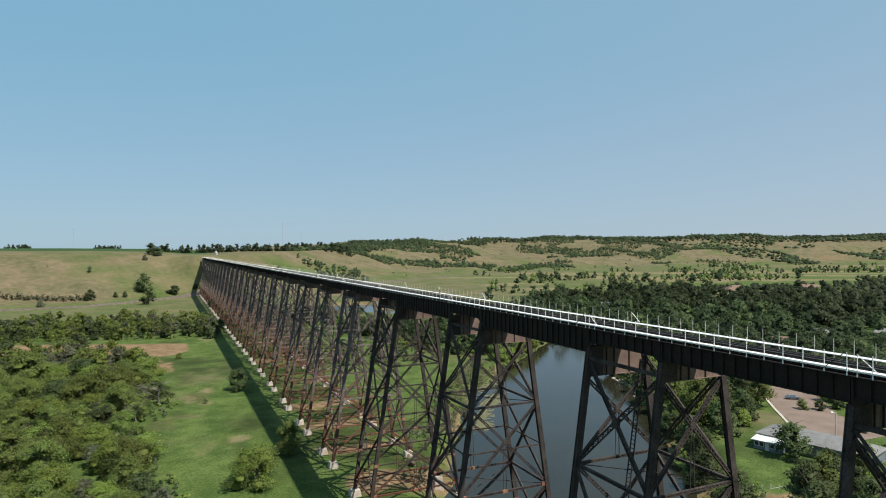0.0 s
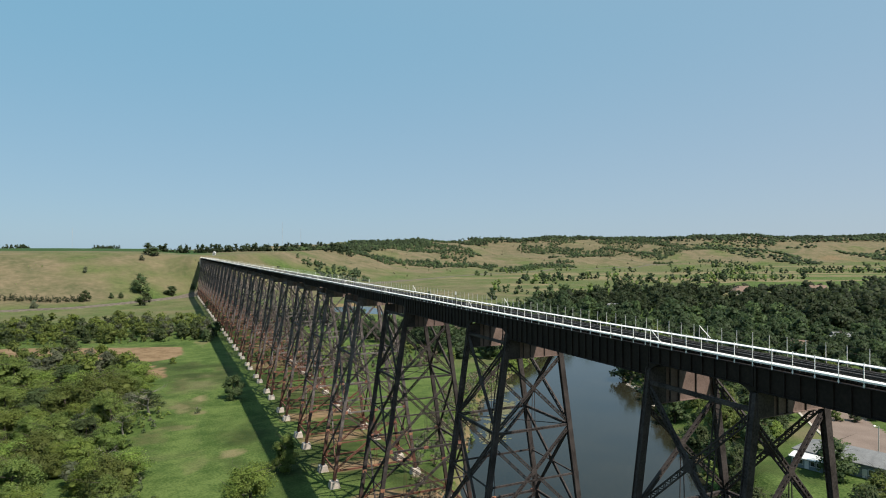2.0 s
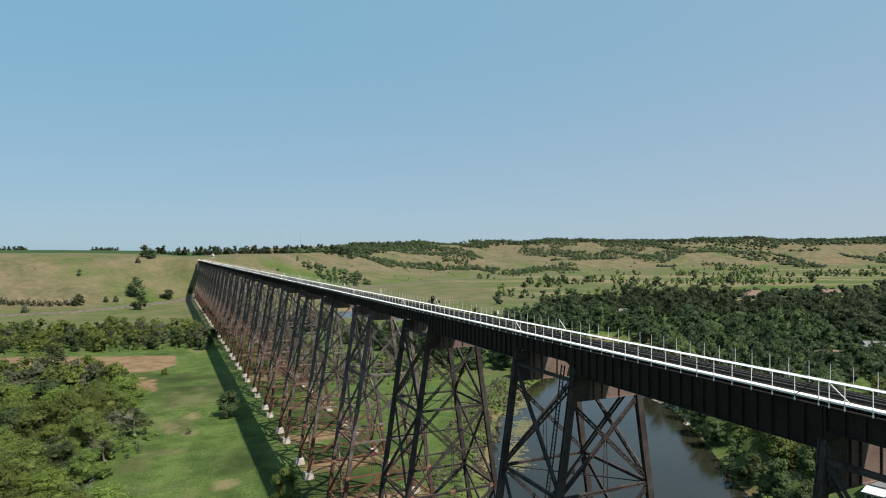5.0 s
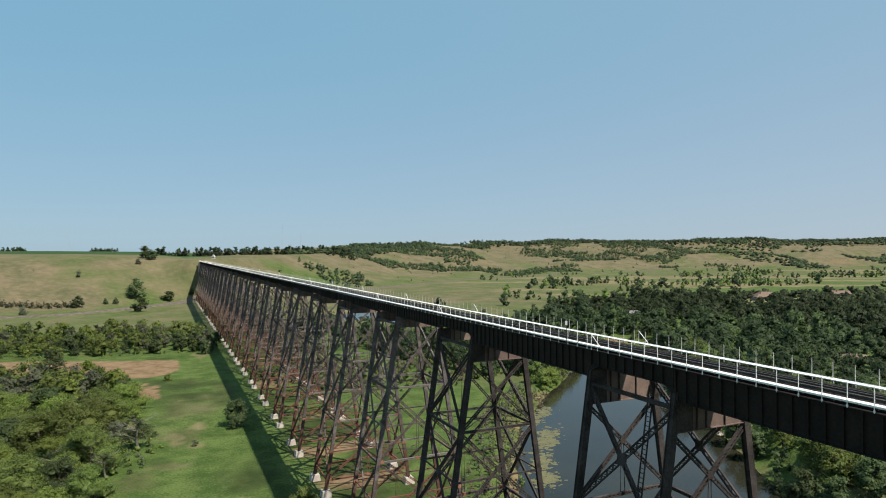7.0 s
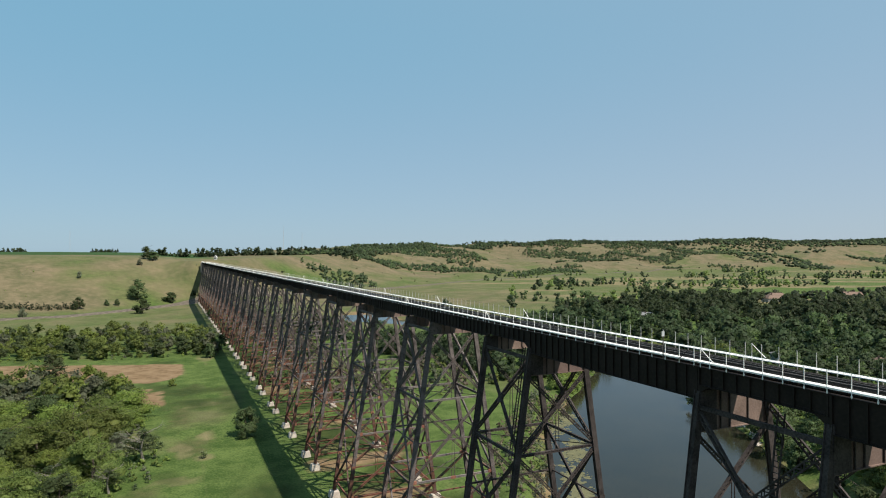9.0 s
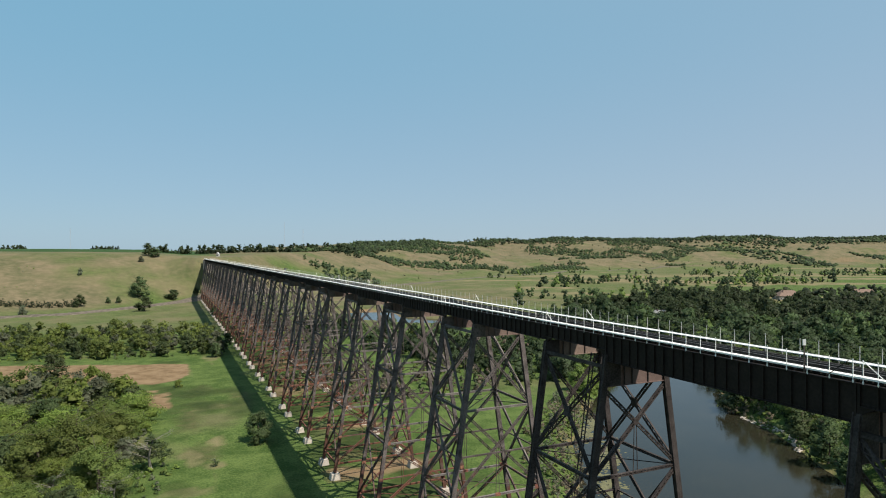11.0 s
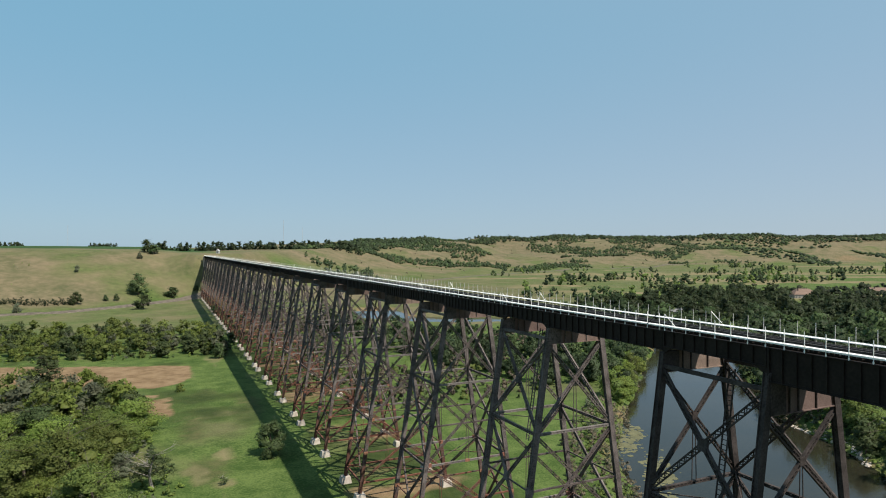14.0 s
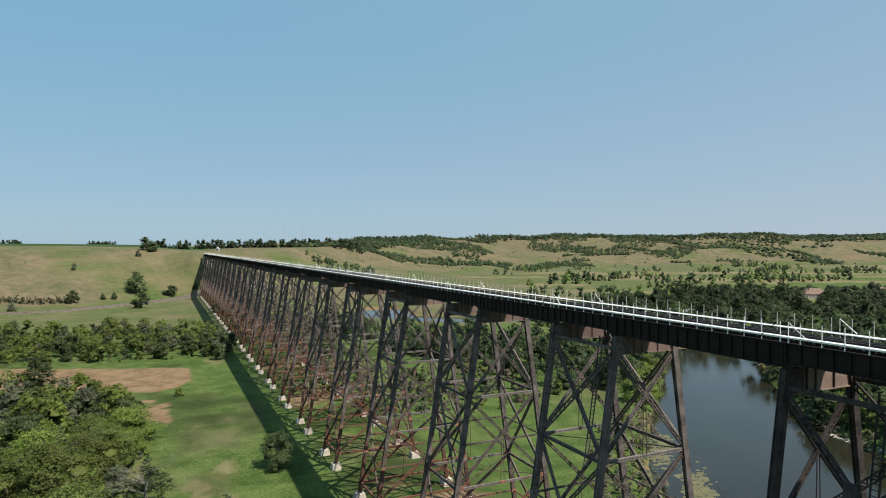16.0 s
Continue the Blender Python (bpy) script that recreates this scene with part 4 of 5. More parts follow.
# hillside and roadside trees
for kind, x, y, sc, wd in ((6, -70, 800, 1.95, 1.25), (1, -63, 712, 1.6, 1.4), (3, -119, 750, 1.5, 1.3), (1, -38, 815, 1.3, 1.8), (5, -156, 704, 1.4, 1.1), (5, -128, 838, 1.2, 1.0),
                           (6, -64, 925, 1.35, 1.5), (1, -56, 916, 1.25, 1.7), (5, -72, 893, 1.2, 1.1), (3, -97, 768, 0.8, 1.2), (3, -88, 772, 0.85, 1.2), (3, -13, 842, 0.9, 1.2),
                           (1, -8, 640, 0.9, 1.2), (1, 5, 560, 0.9, 1.3)):
    plant(kind, x, y, sc, wd, place="on the dry hillside by the track")
rng = random.Random(5)
joined_trees("roadside_hedge", [(x, 750 + rng.uniform(-4, 4), rng.uniform(0.45, 0.8)) for x in np.arange(-200, -120, 1.1)], 110, 0.45, (LEAF_WOOD, LEAF_DEEP, LEAF_WOOD), "low dark hedge along the track at the hill foot", 22)


def before_backwater(x, y):
    """The open strip of low ground south-west of the backwater."""
    far = np.hypot(x + 45, y - 95)
    open_strip = np.zeros(x.shape, bool)
    for s in (0, 15, 35, 55, 75, 95):
        open_strip |= seg_dist(x + (x + 45) / far * s, y + (y - 95) / far * s, OXBOW) < 15
    return open_strip & (x < 190)


def right_wood(x, y):
    d = river_edge(x, y)
    clearing = inside(x, y, [(56, 118), (62, 104), (80, 88), (112, 92), (132, 112), (165, 122), (200, 165), (185, 190), (162, 184), (142, 165), (118, 145), (98, 141), (84, 134), (72, 122)])
    meadow = inside(x, y, [(-5, 110), (50, 150), (95, 215), (122, 270), (108, 296), (86, 318), (74, 350), (60, 420), (40, 520), (10, 560), (-10, 400)])
    houses = np.zeros(x.shape, bool)
    for hx, hy in HOUSE_SPOTS:
        houses |= np.hypot(x - hx, y - hy) < 9
        t = ((x + 45) * (hx + 45) + (y - 60) * (hy - 60)) / ((hx + 45) ** 2 + (hy - 60) ** 2)
        side = np.hypot(x - (-45 + t * (hx + 45)), y - (60 + t * (hy - 60)))
        houses |= (t > 0.95) & (t < 1) & (side < 5)
    return (d > 2.2) & ~clearing & ~meadow & ~houses & ~before_backwater(x, y) & (x > 18) & (seg_dist(x, y, FAR_HOUSE_VIEW) > 14) & (y < 500 + 0.15 * x + 22 * vnoise(x, y, 60, 66))


FAR_HOUSE_VIEW = [(480, 470), (563, 536)]
HOUSE_SPOTS = [(286, 244), (329, 236), (240, 286), (258, 251), (299, 250), (323, 472)]
wood = spread_out(7, 16000, (20, 560, 40, 600), 9.2, right_wood)
wood.sort(key=lambda s: math.hypot(s[0] - VIEW[0], s[1] - VIEW[1]))
wood = [(x, y) for x, y in wood if y > 40 + 0.28 * x]
for x, y in wood[:60]:
    plant(random.choice((0, 1, 1, 3, 1, 6)), x, y, random.uniform(0.85, 1.3), random.uniform(0.95, 1.2), place="crowding the river bank")
joined_trees("bank_woodland", [(x, y, random.uniform(0.85, 1.5)) for x, y in wood[60:260]], 1000, 0.42, (LEAF_WOOD, LEAF_DARK, LEAF_WOOD, LEAF_DEEP), "leafy dark green woodland along the river", 33, blobs=10, rad=5.2)
joined_trees("riverside_woodland", [(x, y, random.choice((0.75, 0.9, 1.1, 1.3, 1.9)) * random.uniform(0.9, 1.1)) for x, y in wood[260:] if x <= 400 - 0.2 * y], 420, 0.6, (LEAF_WOOD, LEAF_DEEP, LEAF_WOOD, LEAF_DARK, LEAF_WOOD, LEAF_DEEP, LEAF_WOOD), "dense dark green riverside woodland", 23, rad=6.0, blobs=7)
joined_trees("deep_woodland", [(x, y, random.choice((0.75, 0.9, 1.1, 1.3, 1.9)) * random.uniform(0.9, 1.1)) for x, y in wood[260:] if x > 400 - 0.2 * y], 420, 0.6, (LEAF_WOOD, LEAF_DEEP, LEAF_WOOD, LEAF_WOOD), "deep green woodland across the river bend", 53, rad=6.0, blobs=7)

# thickets on the valley floor behind the viaduct
thickets = spread_out(18, 9000, (6, 150, 300, 640), 5.4, lambda x, y: (river_edge(x, y) > np.where(y > 420, 26, 4)) & (fbm(x, y, 55, 73, 3) > 0.02 - 0.35 * smooth(320, 400, y)) & (x > 14 - 0.02 * (y - 235)) & ~before_backwater(x, y))
joined_trees("valley_thickets", [(x, y, random.uniform(0.3, 0.85)) for x, y in thickets], 60, 0.9, (LEAF_BROWN, LEAF_DARK, LEAF_BROWN, LEAF_BROWN, LEAF_GREY, LEAF), "mixed green and brown thickets on the valley floor", 30)
for k in range(15):
    u, v = 4.8 * k, (4.5, 9.5, 6.5)[k % 3]
    plant((4, 0, 4, 4, 5)[k % 5], 106 + 0.74 * u - 0.67 * v, 274 + 0.67 * u + 0.74 * v, random.uniform(0.75, 1.05), 1.1, place="leaning over the low bank")
for (ax, ay), (bx, by), count in (((92, 152), (127, 207), 9), ((132, 212), (141, 238), 5), ((146, 244), (212, 308), 14)):
    for k in range(count):
        u, v = (k + 0.5) / count, (5.0, 8.5, 6.0, 12.0)[k % 4]
        plant((0, 1, 0, 6, 2)[k % 5], ax + (bx - ax) * u + 0.8 * v, ay + (by - ay) * u - 0.6 * v, random.uniform(0.65, 0.95) * (1.25 if ax > 140 else 1), 1.1, place="on the outer river bank")
stones = random.Random(58)
g = Geo()
for (ax, ay), (bx, by), count in (((120, 203), (130, 213), 60), ((130, 214), (136, 236), 70)):
    for _ in range(count):
        u, r = stones.random(), stones.uniform(0.25, 0.6)
        x, y = ax + (bx - ax) * u + stones.uniform(-0.9, 0.9), ay + (by - ay) * u + stones.uniform(-0.9, 0.9)
        n = len(g.v)
        for p in BALLS[1][0]:
            q = p * r * stones.uniform(0.75, 1.15)
            g.v.append((x + q[0], y + q[1], max(float(height(x, y)), -0.05) + 0.7 * q[2]))
        g.f += [tuple(int(i) + n for i in t) for t in BALLS[1][1]]
tagged(link_mat(new("bank_stones", g.mesh("bank_stones")), CONCRETE), "pale stones along the water's edge", "stones", kind="stuff")
under = spread_out(51, 9000, (-7, 30, 300, 760), 2.7, lambda x, y: (fbm(x, y, 24, 97, 3) > -0.02 - 0.25 * smooth(4, 14, x)) & (river_edge(x, y) > 8))
joined_trees("undergrowth", [(x, y, random.uniform(0.14, 0.42)) for x, y in under], 40, 1.3, (LEAF_BROWN, LEAF_WOOD, LEAF_DARK, LEAF_BROWN, LEAF_WOOD), "brown and dark green undergrowth beneath the viaduct", 52)
# brown and grey thickets on the low bank
low_bank = spread_out(20, 9000, (5, 150, 130, 310), 2.0, lambda x, y: (river_edge(x, y) > 0.3) & (river_edge(x, y) < 14) & (y - 0.95 * x > 95) & (fbm(x, y, 20, 74, 2) > -0.2))
joined_trees("low_bank_thickets", [(x, y, random.uniform(0.2, 0.5)) for x, y in low_bank], 120, 0.6, (LEAF_BROWN, LEAF_GREY, LEAF_BROWN, LEAF_BROWN, LEAF, LEAF_GREY), "brown and grey thickets on the low bank", 34)
# shrubs along the banks and the edges of the woods
shrubs = spread_out(8, 9000, (-70, 330, 60, 420), 2.6, lambda x, y: (river_edge(x, y) > 1.2) & (river_edge(x, y) < 8) & (y > 60 + 0.3 * x) & (fbm(x, y, 25, 71, 2) > -0.12))
shrubs += spread_out(9, 5000, (-75, -38, 90, 430), 2.4, lambda x, y: (x < wood_edge(y) + 2.5) & (x > wood_edge(y) - 6) & off_dirt(x, y))
shrubs += spread_out(11, 2500, (-180, -18, 425, 560), 3.4, lambda x, y: tree_line(x, y + 4) & ~tree_line(x, y - 7))
shrubs += spread_out(10, 3000, (15, 95, 290, 420), 6, lambda x, y: fbm(x, y, 30, 72, 2) > 0.25)
joined_trees("bank_shrubs", [(x, y, random.uniform(0.16, 0.34)) for x, y in shrubs], 50, 1.1, (LEAF, LEAF_DARK, LEAF_LIME, LEAF_GREY), "low mixed shrubs along the banks", 24)
bank_bushes = spread_out(19, 9000, (55, 330, 95, 420), 3.6, lambda x, y: (river_edge(x, y) > 0.3) & (river_edge(x, y) < np.where(x > 84, 22, 11)) & ~inside(x, y, [(56, 118), (80, 88), (165, 122), (200, 165), (185, 190), (142, 163), (118, 143), (98, 139), (84, 132)]) & (x - y * 0.9 > -110) & (y > 60 + 0.3 * x))
joined_trees("bank_bushes", [(x, y, random.uniform(0.4, 0.9)) for x, y in bank_bushes], 120, 0.5, (LEAF_DARK, LEAF_DEEP, LEAF, LEAF_DARK), "leafy bushes overhanging the river bank", 31)


def rel_up(x, y):
    return (y - np.interp(x, TOE_X, TOE_Y)) / np.interp(x, TOE_X, TOE_W)


far_wood = spread_out(12, 26000, (300, 2600, 250, 1500), 13,
                      lambda x, y: ((x > 520) | (y > 560)) & (y < 500 + 0.16 * x + 70 * vnoise(x, y, 130, 61)) & (y > 40 + 0.28 * x) & (np.hypot(x - 563, y - 536) > 24) & (seg_dist(x, y, FAR_HOUSE_VIEW) > 14) & (np.hypot(x - 715, y - 547) > 24))
joined_trees("valley_woods", [(x, y, random.uniform(0.9, 1.5)) for x, y in far_wood], 12, 1.4, (LEAF_DEEP, LEAF_DEEP, LEAF_DARK), "dark green woods across the valley floor", 25, blobs=4, rad=8)
groves = spread_out(13, 30000, (120, 2600, 560, 1700), 10, lambda x, y: (rel_up(x, y) < -0.03) & (y > 560 + 0.12 * x) & (fbm(x, y, 70, 62, 3) > 0.47 + 0.1 * (x < 420)))
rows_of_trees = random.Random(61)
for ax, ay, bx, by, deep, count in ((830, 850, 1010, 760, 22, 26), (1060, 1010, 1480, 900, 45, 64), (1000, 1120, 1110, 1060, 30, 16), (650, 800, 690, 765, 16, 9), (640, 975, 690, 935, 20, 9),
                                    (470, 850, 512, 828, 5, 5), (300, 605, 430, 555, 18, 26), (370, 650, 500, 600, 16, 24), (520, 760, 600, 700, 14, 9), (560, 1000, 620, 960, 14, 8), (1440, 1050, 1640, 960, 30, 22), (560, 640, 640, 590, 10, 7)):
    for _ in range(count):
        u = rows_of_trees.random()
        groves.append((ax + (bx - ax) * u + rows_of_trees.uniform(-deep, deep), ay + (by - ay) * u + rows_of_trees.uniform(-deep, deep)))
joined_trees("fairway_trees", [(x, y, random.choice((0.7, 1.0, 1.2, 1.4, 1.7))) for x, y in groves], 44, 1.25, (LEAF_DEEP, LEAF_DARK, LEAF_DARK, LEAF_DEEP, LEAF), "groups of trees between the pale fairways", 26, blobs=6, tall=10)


def hills(x, y):
    return (rel_up(x, y) > 0.02) & (rel_up(x, y) < 1.3) & (x < 1.85 * y)


def hill_wood(x, y):
    """Woods fill the gullies and thicken towards the crest; the knolls between stay bare."""
    up = rel_up(x, y)
    gully = fbm(0.55 * x + 0.35 * y, y - 0.4 * x, 125, 66, 2) + 0.14 * vnoise(x, y, 34, 68)
    return hills(x, y) & (gully > 0.17 + 0.05 * smooth(650, 300, x) - 0.55 * smooth(0.55, 0.95, up) * smooth(150, 500, x) + 0.08 * smooth(0.25, 0.05, up))


thick_growth = spread_out(14, 70000, (10, 2000, 800, 2300), 9.5, hill_wood)
joined_trees("hillside_woods", [(x, y, random.choice((0.6, 0.8, 0.95, 1.1, 1.3))) for x, y in thick_growth], 22, 1.5, (LEAF_WOOD, LEAF_DARK, LEAF_WOOD), "green woods filling the gullies of the dry hills", 27, tall=8, rad=7.8, blobs=5)
loners = spread_out(15, 1800, (10, 2200, 800, 2300), 24, lambda x, y: hills(x, y) & (rel_up(x, y) < 0.9) & (vnoise(x, y, 60, 69) > 0.1))
joined_trees("hillside_bushes", [(x, y, random.choice((0.3, 0.4, 0.5, 0.8))) for x, y in loners], 14, 1.7, (LEAF_DEEP, LEAF_DARK, LEAF_BROWN), "single bushes on the dry hillsides", 42, tall=7.5, rad=5.4, blobs=4)
bushes = spread_out(41, 30000, (2000, 4200, 900, 3300), 18, lambda x, y: hills(x, y) & (fbm(x, y, 260, 63, 4) > 0.1 - 0.5 * smooth(0.55, 0.95, rel_up(x, y))))
joined_trees("distant_bushes", [(x, y, random.uniform(0.6, 1.2)) for x, y in bushes], 0, 1, (LEAF_DEEP, LEAF_DARK), "distant clumps of bushes on the hills", 37, tall=10, rad=16, blobs=5)
belt = []
for (ax, ay), (bx, by), deep in (((-62, 1490), (60, 1400), 12), ((40, 1420), (205, 1290), 30), ((190, 1330), (330, 1340), 40), ((-650, 3035), (-560, 3050), 20), ((-330, 3080), (-228, 3090), 20)):
    for k in range(int(math.hypot(bx - ax, by - ay) / 2.6)):
        u = random.random()
        belt.append((ax + (bx - ax) * u, ay + (by - ay) * u + random.uniform(-1, 1) * deep, random.choice((0.7, 1.0, 1.4, 1.8, 2.2))))
joined_trees("shelter_belts", belt, 14, 1.8, (LEAF_WOOD, LEAF_DEEP), "distant dark shelter belts on the plateau", 28, blobs=6)
crest_trees = spread_out(16, 30000, (300, 4600, 800, 3900), 14, lambda x, y: (rel_up(x, y) > 0.82) & (rel_up(x, y) < 1.2) & (x < 1.85 * y) & (fbm(x, y, 260, 65, 3) > -0.3))
joined_trees("crest_woods", [(x, y, random.uniform(0.9, 1.5)) for x, y in crest_trees], 8, 2.4, (LEAF_WOOD, LEAF_DEEP, LEAF_WOOD), "dark woods along the crest of the hills", 29, tall=11, rad=11, blobs=5)

# ---- farmyard by the river ----
ROOF_GREY = material("grey_shingle", (0.17, 0.17, 0.172), (0.28, 0.28, 0.282), 1.4, rough=0.85, bump=0.4, fine=0.15)
ROOF_WHITE = material("white_metal_roof", (0.68, 0.68, 0.67), (0.82, 0.82, 0.81), 2.5, rough=0.4, bump=0.05)
ROOF_BROWN = material("brown_shingle", (0.16, 0.10, 0.075), (0.28, 0.19, 0.145), 1.2, rough=0.85, bump=0.4, fine=0.15)
SIDING = material("blue_grey_siding", (0.16, 0.20, 0.23), (0.25, 0.30, 0.34), 1.5, rough=0.7, bump=0.1)
SIDING_PALE = material("pale_siding", (0.34, 0.32, 0.29), (0.48, 0.46, 0.42), 1.5, rough=0.7, bump=0.1)
TRIM = material("white_trim", (0.70, 0.70, 0.68), (0.82, 0.82, 0.80), 0.8, rough=0.6, bump=0.05)
PANE = material("window_glass", (0.015, 0.018, 0.022), (0.03, 0.034, 0.04), 0.6, rough=0.06, bump=0.0, spec=0.6)
BRICKWORK = material("chimney_brick", (0.10, 0.07, 0.06), (0.19, 0.13, 0.11), 0.4, rough=0.9, bump=0.4)
ASPHALT = material("worn_gravel_lot", (0.175, 0.127, 0.103), (0.275, 0.207, 0.17), 6.0, rough=0.95, bump=0.4, fine=0.3)
CURB = material("pale_concrete", (0.46, 0.42, 0.36), (0.62, 0.57, 0.50), 2.0, rough=0.9, bump=0.2)
ALGAE = material("algae_mat", (0.10, 0.10, 0.05), (0.19, 0.178, 0.085), 2.5, rough=0.8, bump=0.5, fine=0.4)
CAR_PAINT = material("blue_grey_car_paint", (0.13, 0.16, 0.21), (0.18, 0.21, 0.26), 2.0, rough=0.3, bump=0.0, spec=0.6)
RUBBER = material("rubber", (0.012, 0.012, 0.012), (0.03, 0.03, 0.03), 0.3, rough=0.9, bump=0.2)


def hip_roof(x0, x1, y0, y1, z0, z1, over=0.5, hip=True, thick=0.18):
    """Roof shell with a ridge along local x."""
    g = Geo()
    ax, bx, ay, by = x0 - over, x1 + over, y0 - over, y1 + over
    ym, h = (ay + by) / 2, (by - ay) / 2 * 0.9 if hip else 0.0
    top = [(ax, ay, z0), (bx, ay, z0), (bx, by, z0), (ax, by, z0), (ax + h, ym, z1), (bx - h, ym, z1)]
    low = [(x, y, z - thick) for x, y, z in top]
    g.v = top + low
    up = [(0, 1, 5, 4), (2, 3, 4, 5), (1, 2, 5), (3, 0, 4)]
    g.f = up + [tuple(reversed([k + 6 for k in q])) for q in up]
    g.f += [(k, k + 6, (k + 1) % 4 + 6, (k + 1) % 4) for k in range(4)]
    return g.mesh("roof")


def window(parent, x, y, z, w, h, axis, side):
    """A window in a wall: frame, sill and pane. axis 'x': the wall runs along local x."""
    d = 0.06 * side
    pane = Geo()
    fr = Geo()
    sill = Geo()
    if axis == "x":
        pane.box(x - w / 2, x + w / 2, min(y, y + d), max(y, y + d), z, z + h)
        for a, b, c, e in ((x - w / 2 - 0.08, x - w / 2, z, z + h), (x + w / 2, x + w / 2 + 0.08, z, z + h), (x - w / 2 - 0.08, x + w / 2 + 0.08, z + h, z + h + 0.1)):
            fr.box(a, b, min(y, y + 1.6 * d), max(y, y + 1.6 * d), c, e)
        sill.box(x - w / 2 - 0.12, x + w / 2 + 0.12, min(y, y + 2.4 * d), max(y, y + 2.4 * d), z - 0.1, z)
    else:
        pane.box(min(x, x + d), max(x, x + d), y - w / 2, y + w / 2, z, z + h)
        for a, b, c, e in ((y - w / 2 - 0.08, y - w / 2, z, z + h), (y + w / 2, y + w / 2 + 0.08, z, z + h), (y - w / 2 - 0.08, y + w / 2 + 0.08, z + h, z + h + 0.1)):
            fr.box(min(x, x + 1.6 * d), max(x, x + 1.6 * d), a, b, c, e)
        sill.box(min(x, x + 2.4 * d), max(x, x + 2.4 * d), y - w / 2 - 0.12, y + w / 2 + 0.12, z - 0.1, z)
    win = part("window", fr.mesh("window"), TRIM, parent)
    part("pane", pane.mesh("pane"), PANE, win)
    part("sill", sill.mesh("sill"), TRIM, win)


def build_house(x, y, turn, length, width, eave, ridge, roof, wall, hip, label):
    """A house; local x runs along the ridge, its corner at the origin."""
    house = new("house")
    part("wall", Geo().box(0, length, 0, width, -1.0, eave).mesh("wall"), wall, house)
    if not hip:
        g = Geo()
        for xx in (0.0, length - 0.15):
            n = len(g.v)
            g.v += [(xx, 0, eave), (xx, width, eave), (xx, width / 2, ridge - 0.2), (xx + 0.15, 0, eave), (xx + 0.15, width, eave), (xx + 0.15, width / 2, ridge - 0.2)]
            g.f += [(n, n + 2, n + 1), (n + 3, n + 4, n + 5), (n, n + 1, n + 4, n + 3), (n + 1, n + 2, n + 5, n + 4), (n + 2, n, n + 3, n + 5)]
        part("gable", g.mesh("gable"), wall, house)
    roof_ob = part("roof", hip_roof(0, length, 0, width, eave + 0.1, ridge, hip=hip), roof, house)
    part("chimney", Geo().box(length * 0.22, length * 0.22 + 0.8, width * 0.3, width * 0.3 + 0.8, eave + 0.4, ridge + 0.7).mesh("chimney"), BRICKWORK, roof_ob)
    for k in range(max(2, int(length / 3.6))):
        window(house, 1.8 + k * 3.6, 0, 0.9, 1.3, 1.2, "x", -1)
        window(house, 1.8 + k * 3.6, width, 0.9, 1.3, 1.2, "x", 1)
    window(house, 0, width * 0.35, 0.9, 1.2, 1.2, "y", -1)
    window(house, 0, width * 0.7, 0.9, 1.2, 1.2, "y", -1)
    part("door", Geo().box(length * 0.55, length * 0.55 + 1.0, -0.07, 0.02, 0.0, 2.05).mesh("door"), TRIM, house, "white door")
    house.matrix_world = pose(x, y, float(height(x, y)), 0, 0, turn)
    return tagged(house, label, "house", "houses in the valley")


main_house = build_house(96.9, 131.5, -75, 26, 10.5, 3.1, 5.3, ROOF_GREY, SIDING, True, "long blue-grey bungalow with a grey hip roof")
annex = part("porch", Geo().box(0.6, 7.4, -3.6, -0.02, -1.0, 2.3).mesh("porch"), SIDING, main_house, "glazed blue-grey porch")
g = Geo()
g.v = [(0.1, -4.1, 2.35), (7.9, -4.1, 2.35), (7.9, 0.0, 2.95), (0.1, 0.0, 2.95), (0.1, -4.1, 2.25), (7.9, -4.1, 2.25), (7.9, 0.0, 2.85), (0.1, 0.0, 2.85)]
g.f = [(0, 1, 2, 3), (7, 6, 5, 4), (0, 4, 5, 1), (1, 5, 6, 2), (2, 6, 7, 3), (3, 7, 4, 0)]
part("porch_roof", g.mesh("porch_roof"), ROOF_WHITE, annex, "white metal porch roof")
for k in range(5):
    if k != 2:
        window(main_house, 1.4 + 1.3 * k, -3.6, 0.9, 0.9, 1.0, "x", -1)
part("porch_door", Geo().box(3.55, 4.45, -3.67, -3.58, 0.0, 2.0).mesh("porch_door"), TRIM, annex, "white porch door")

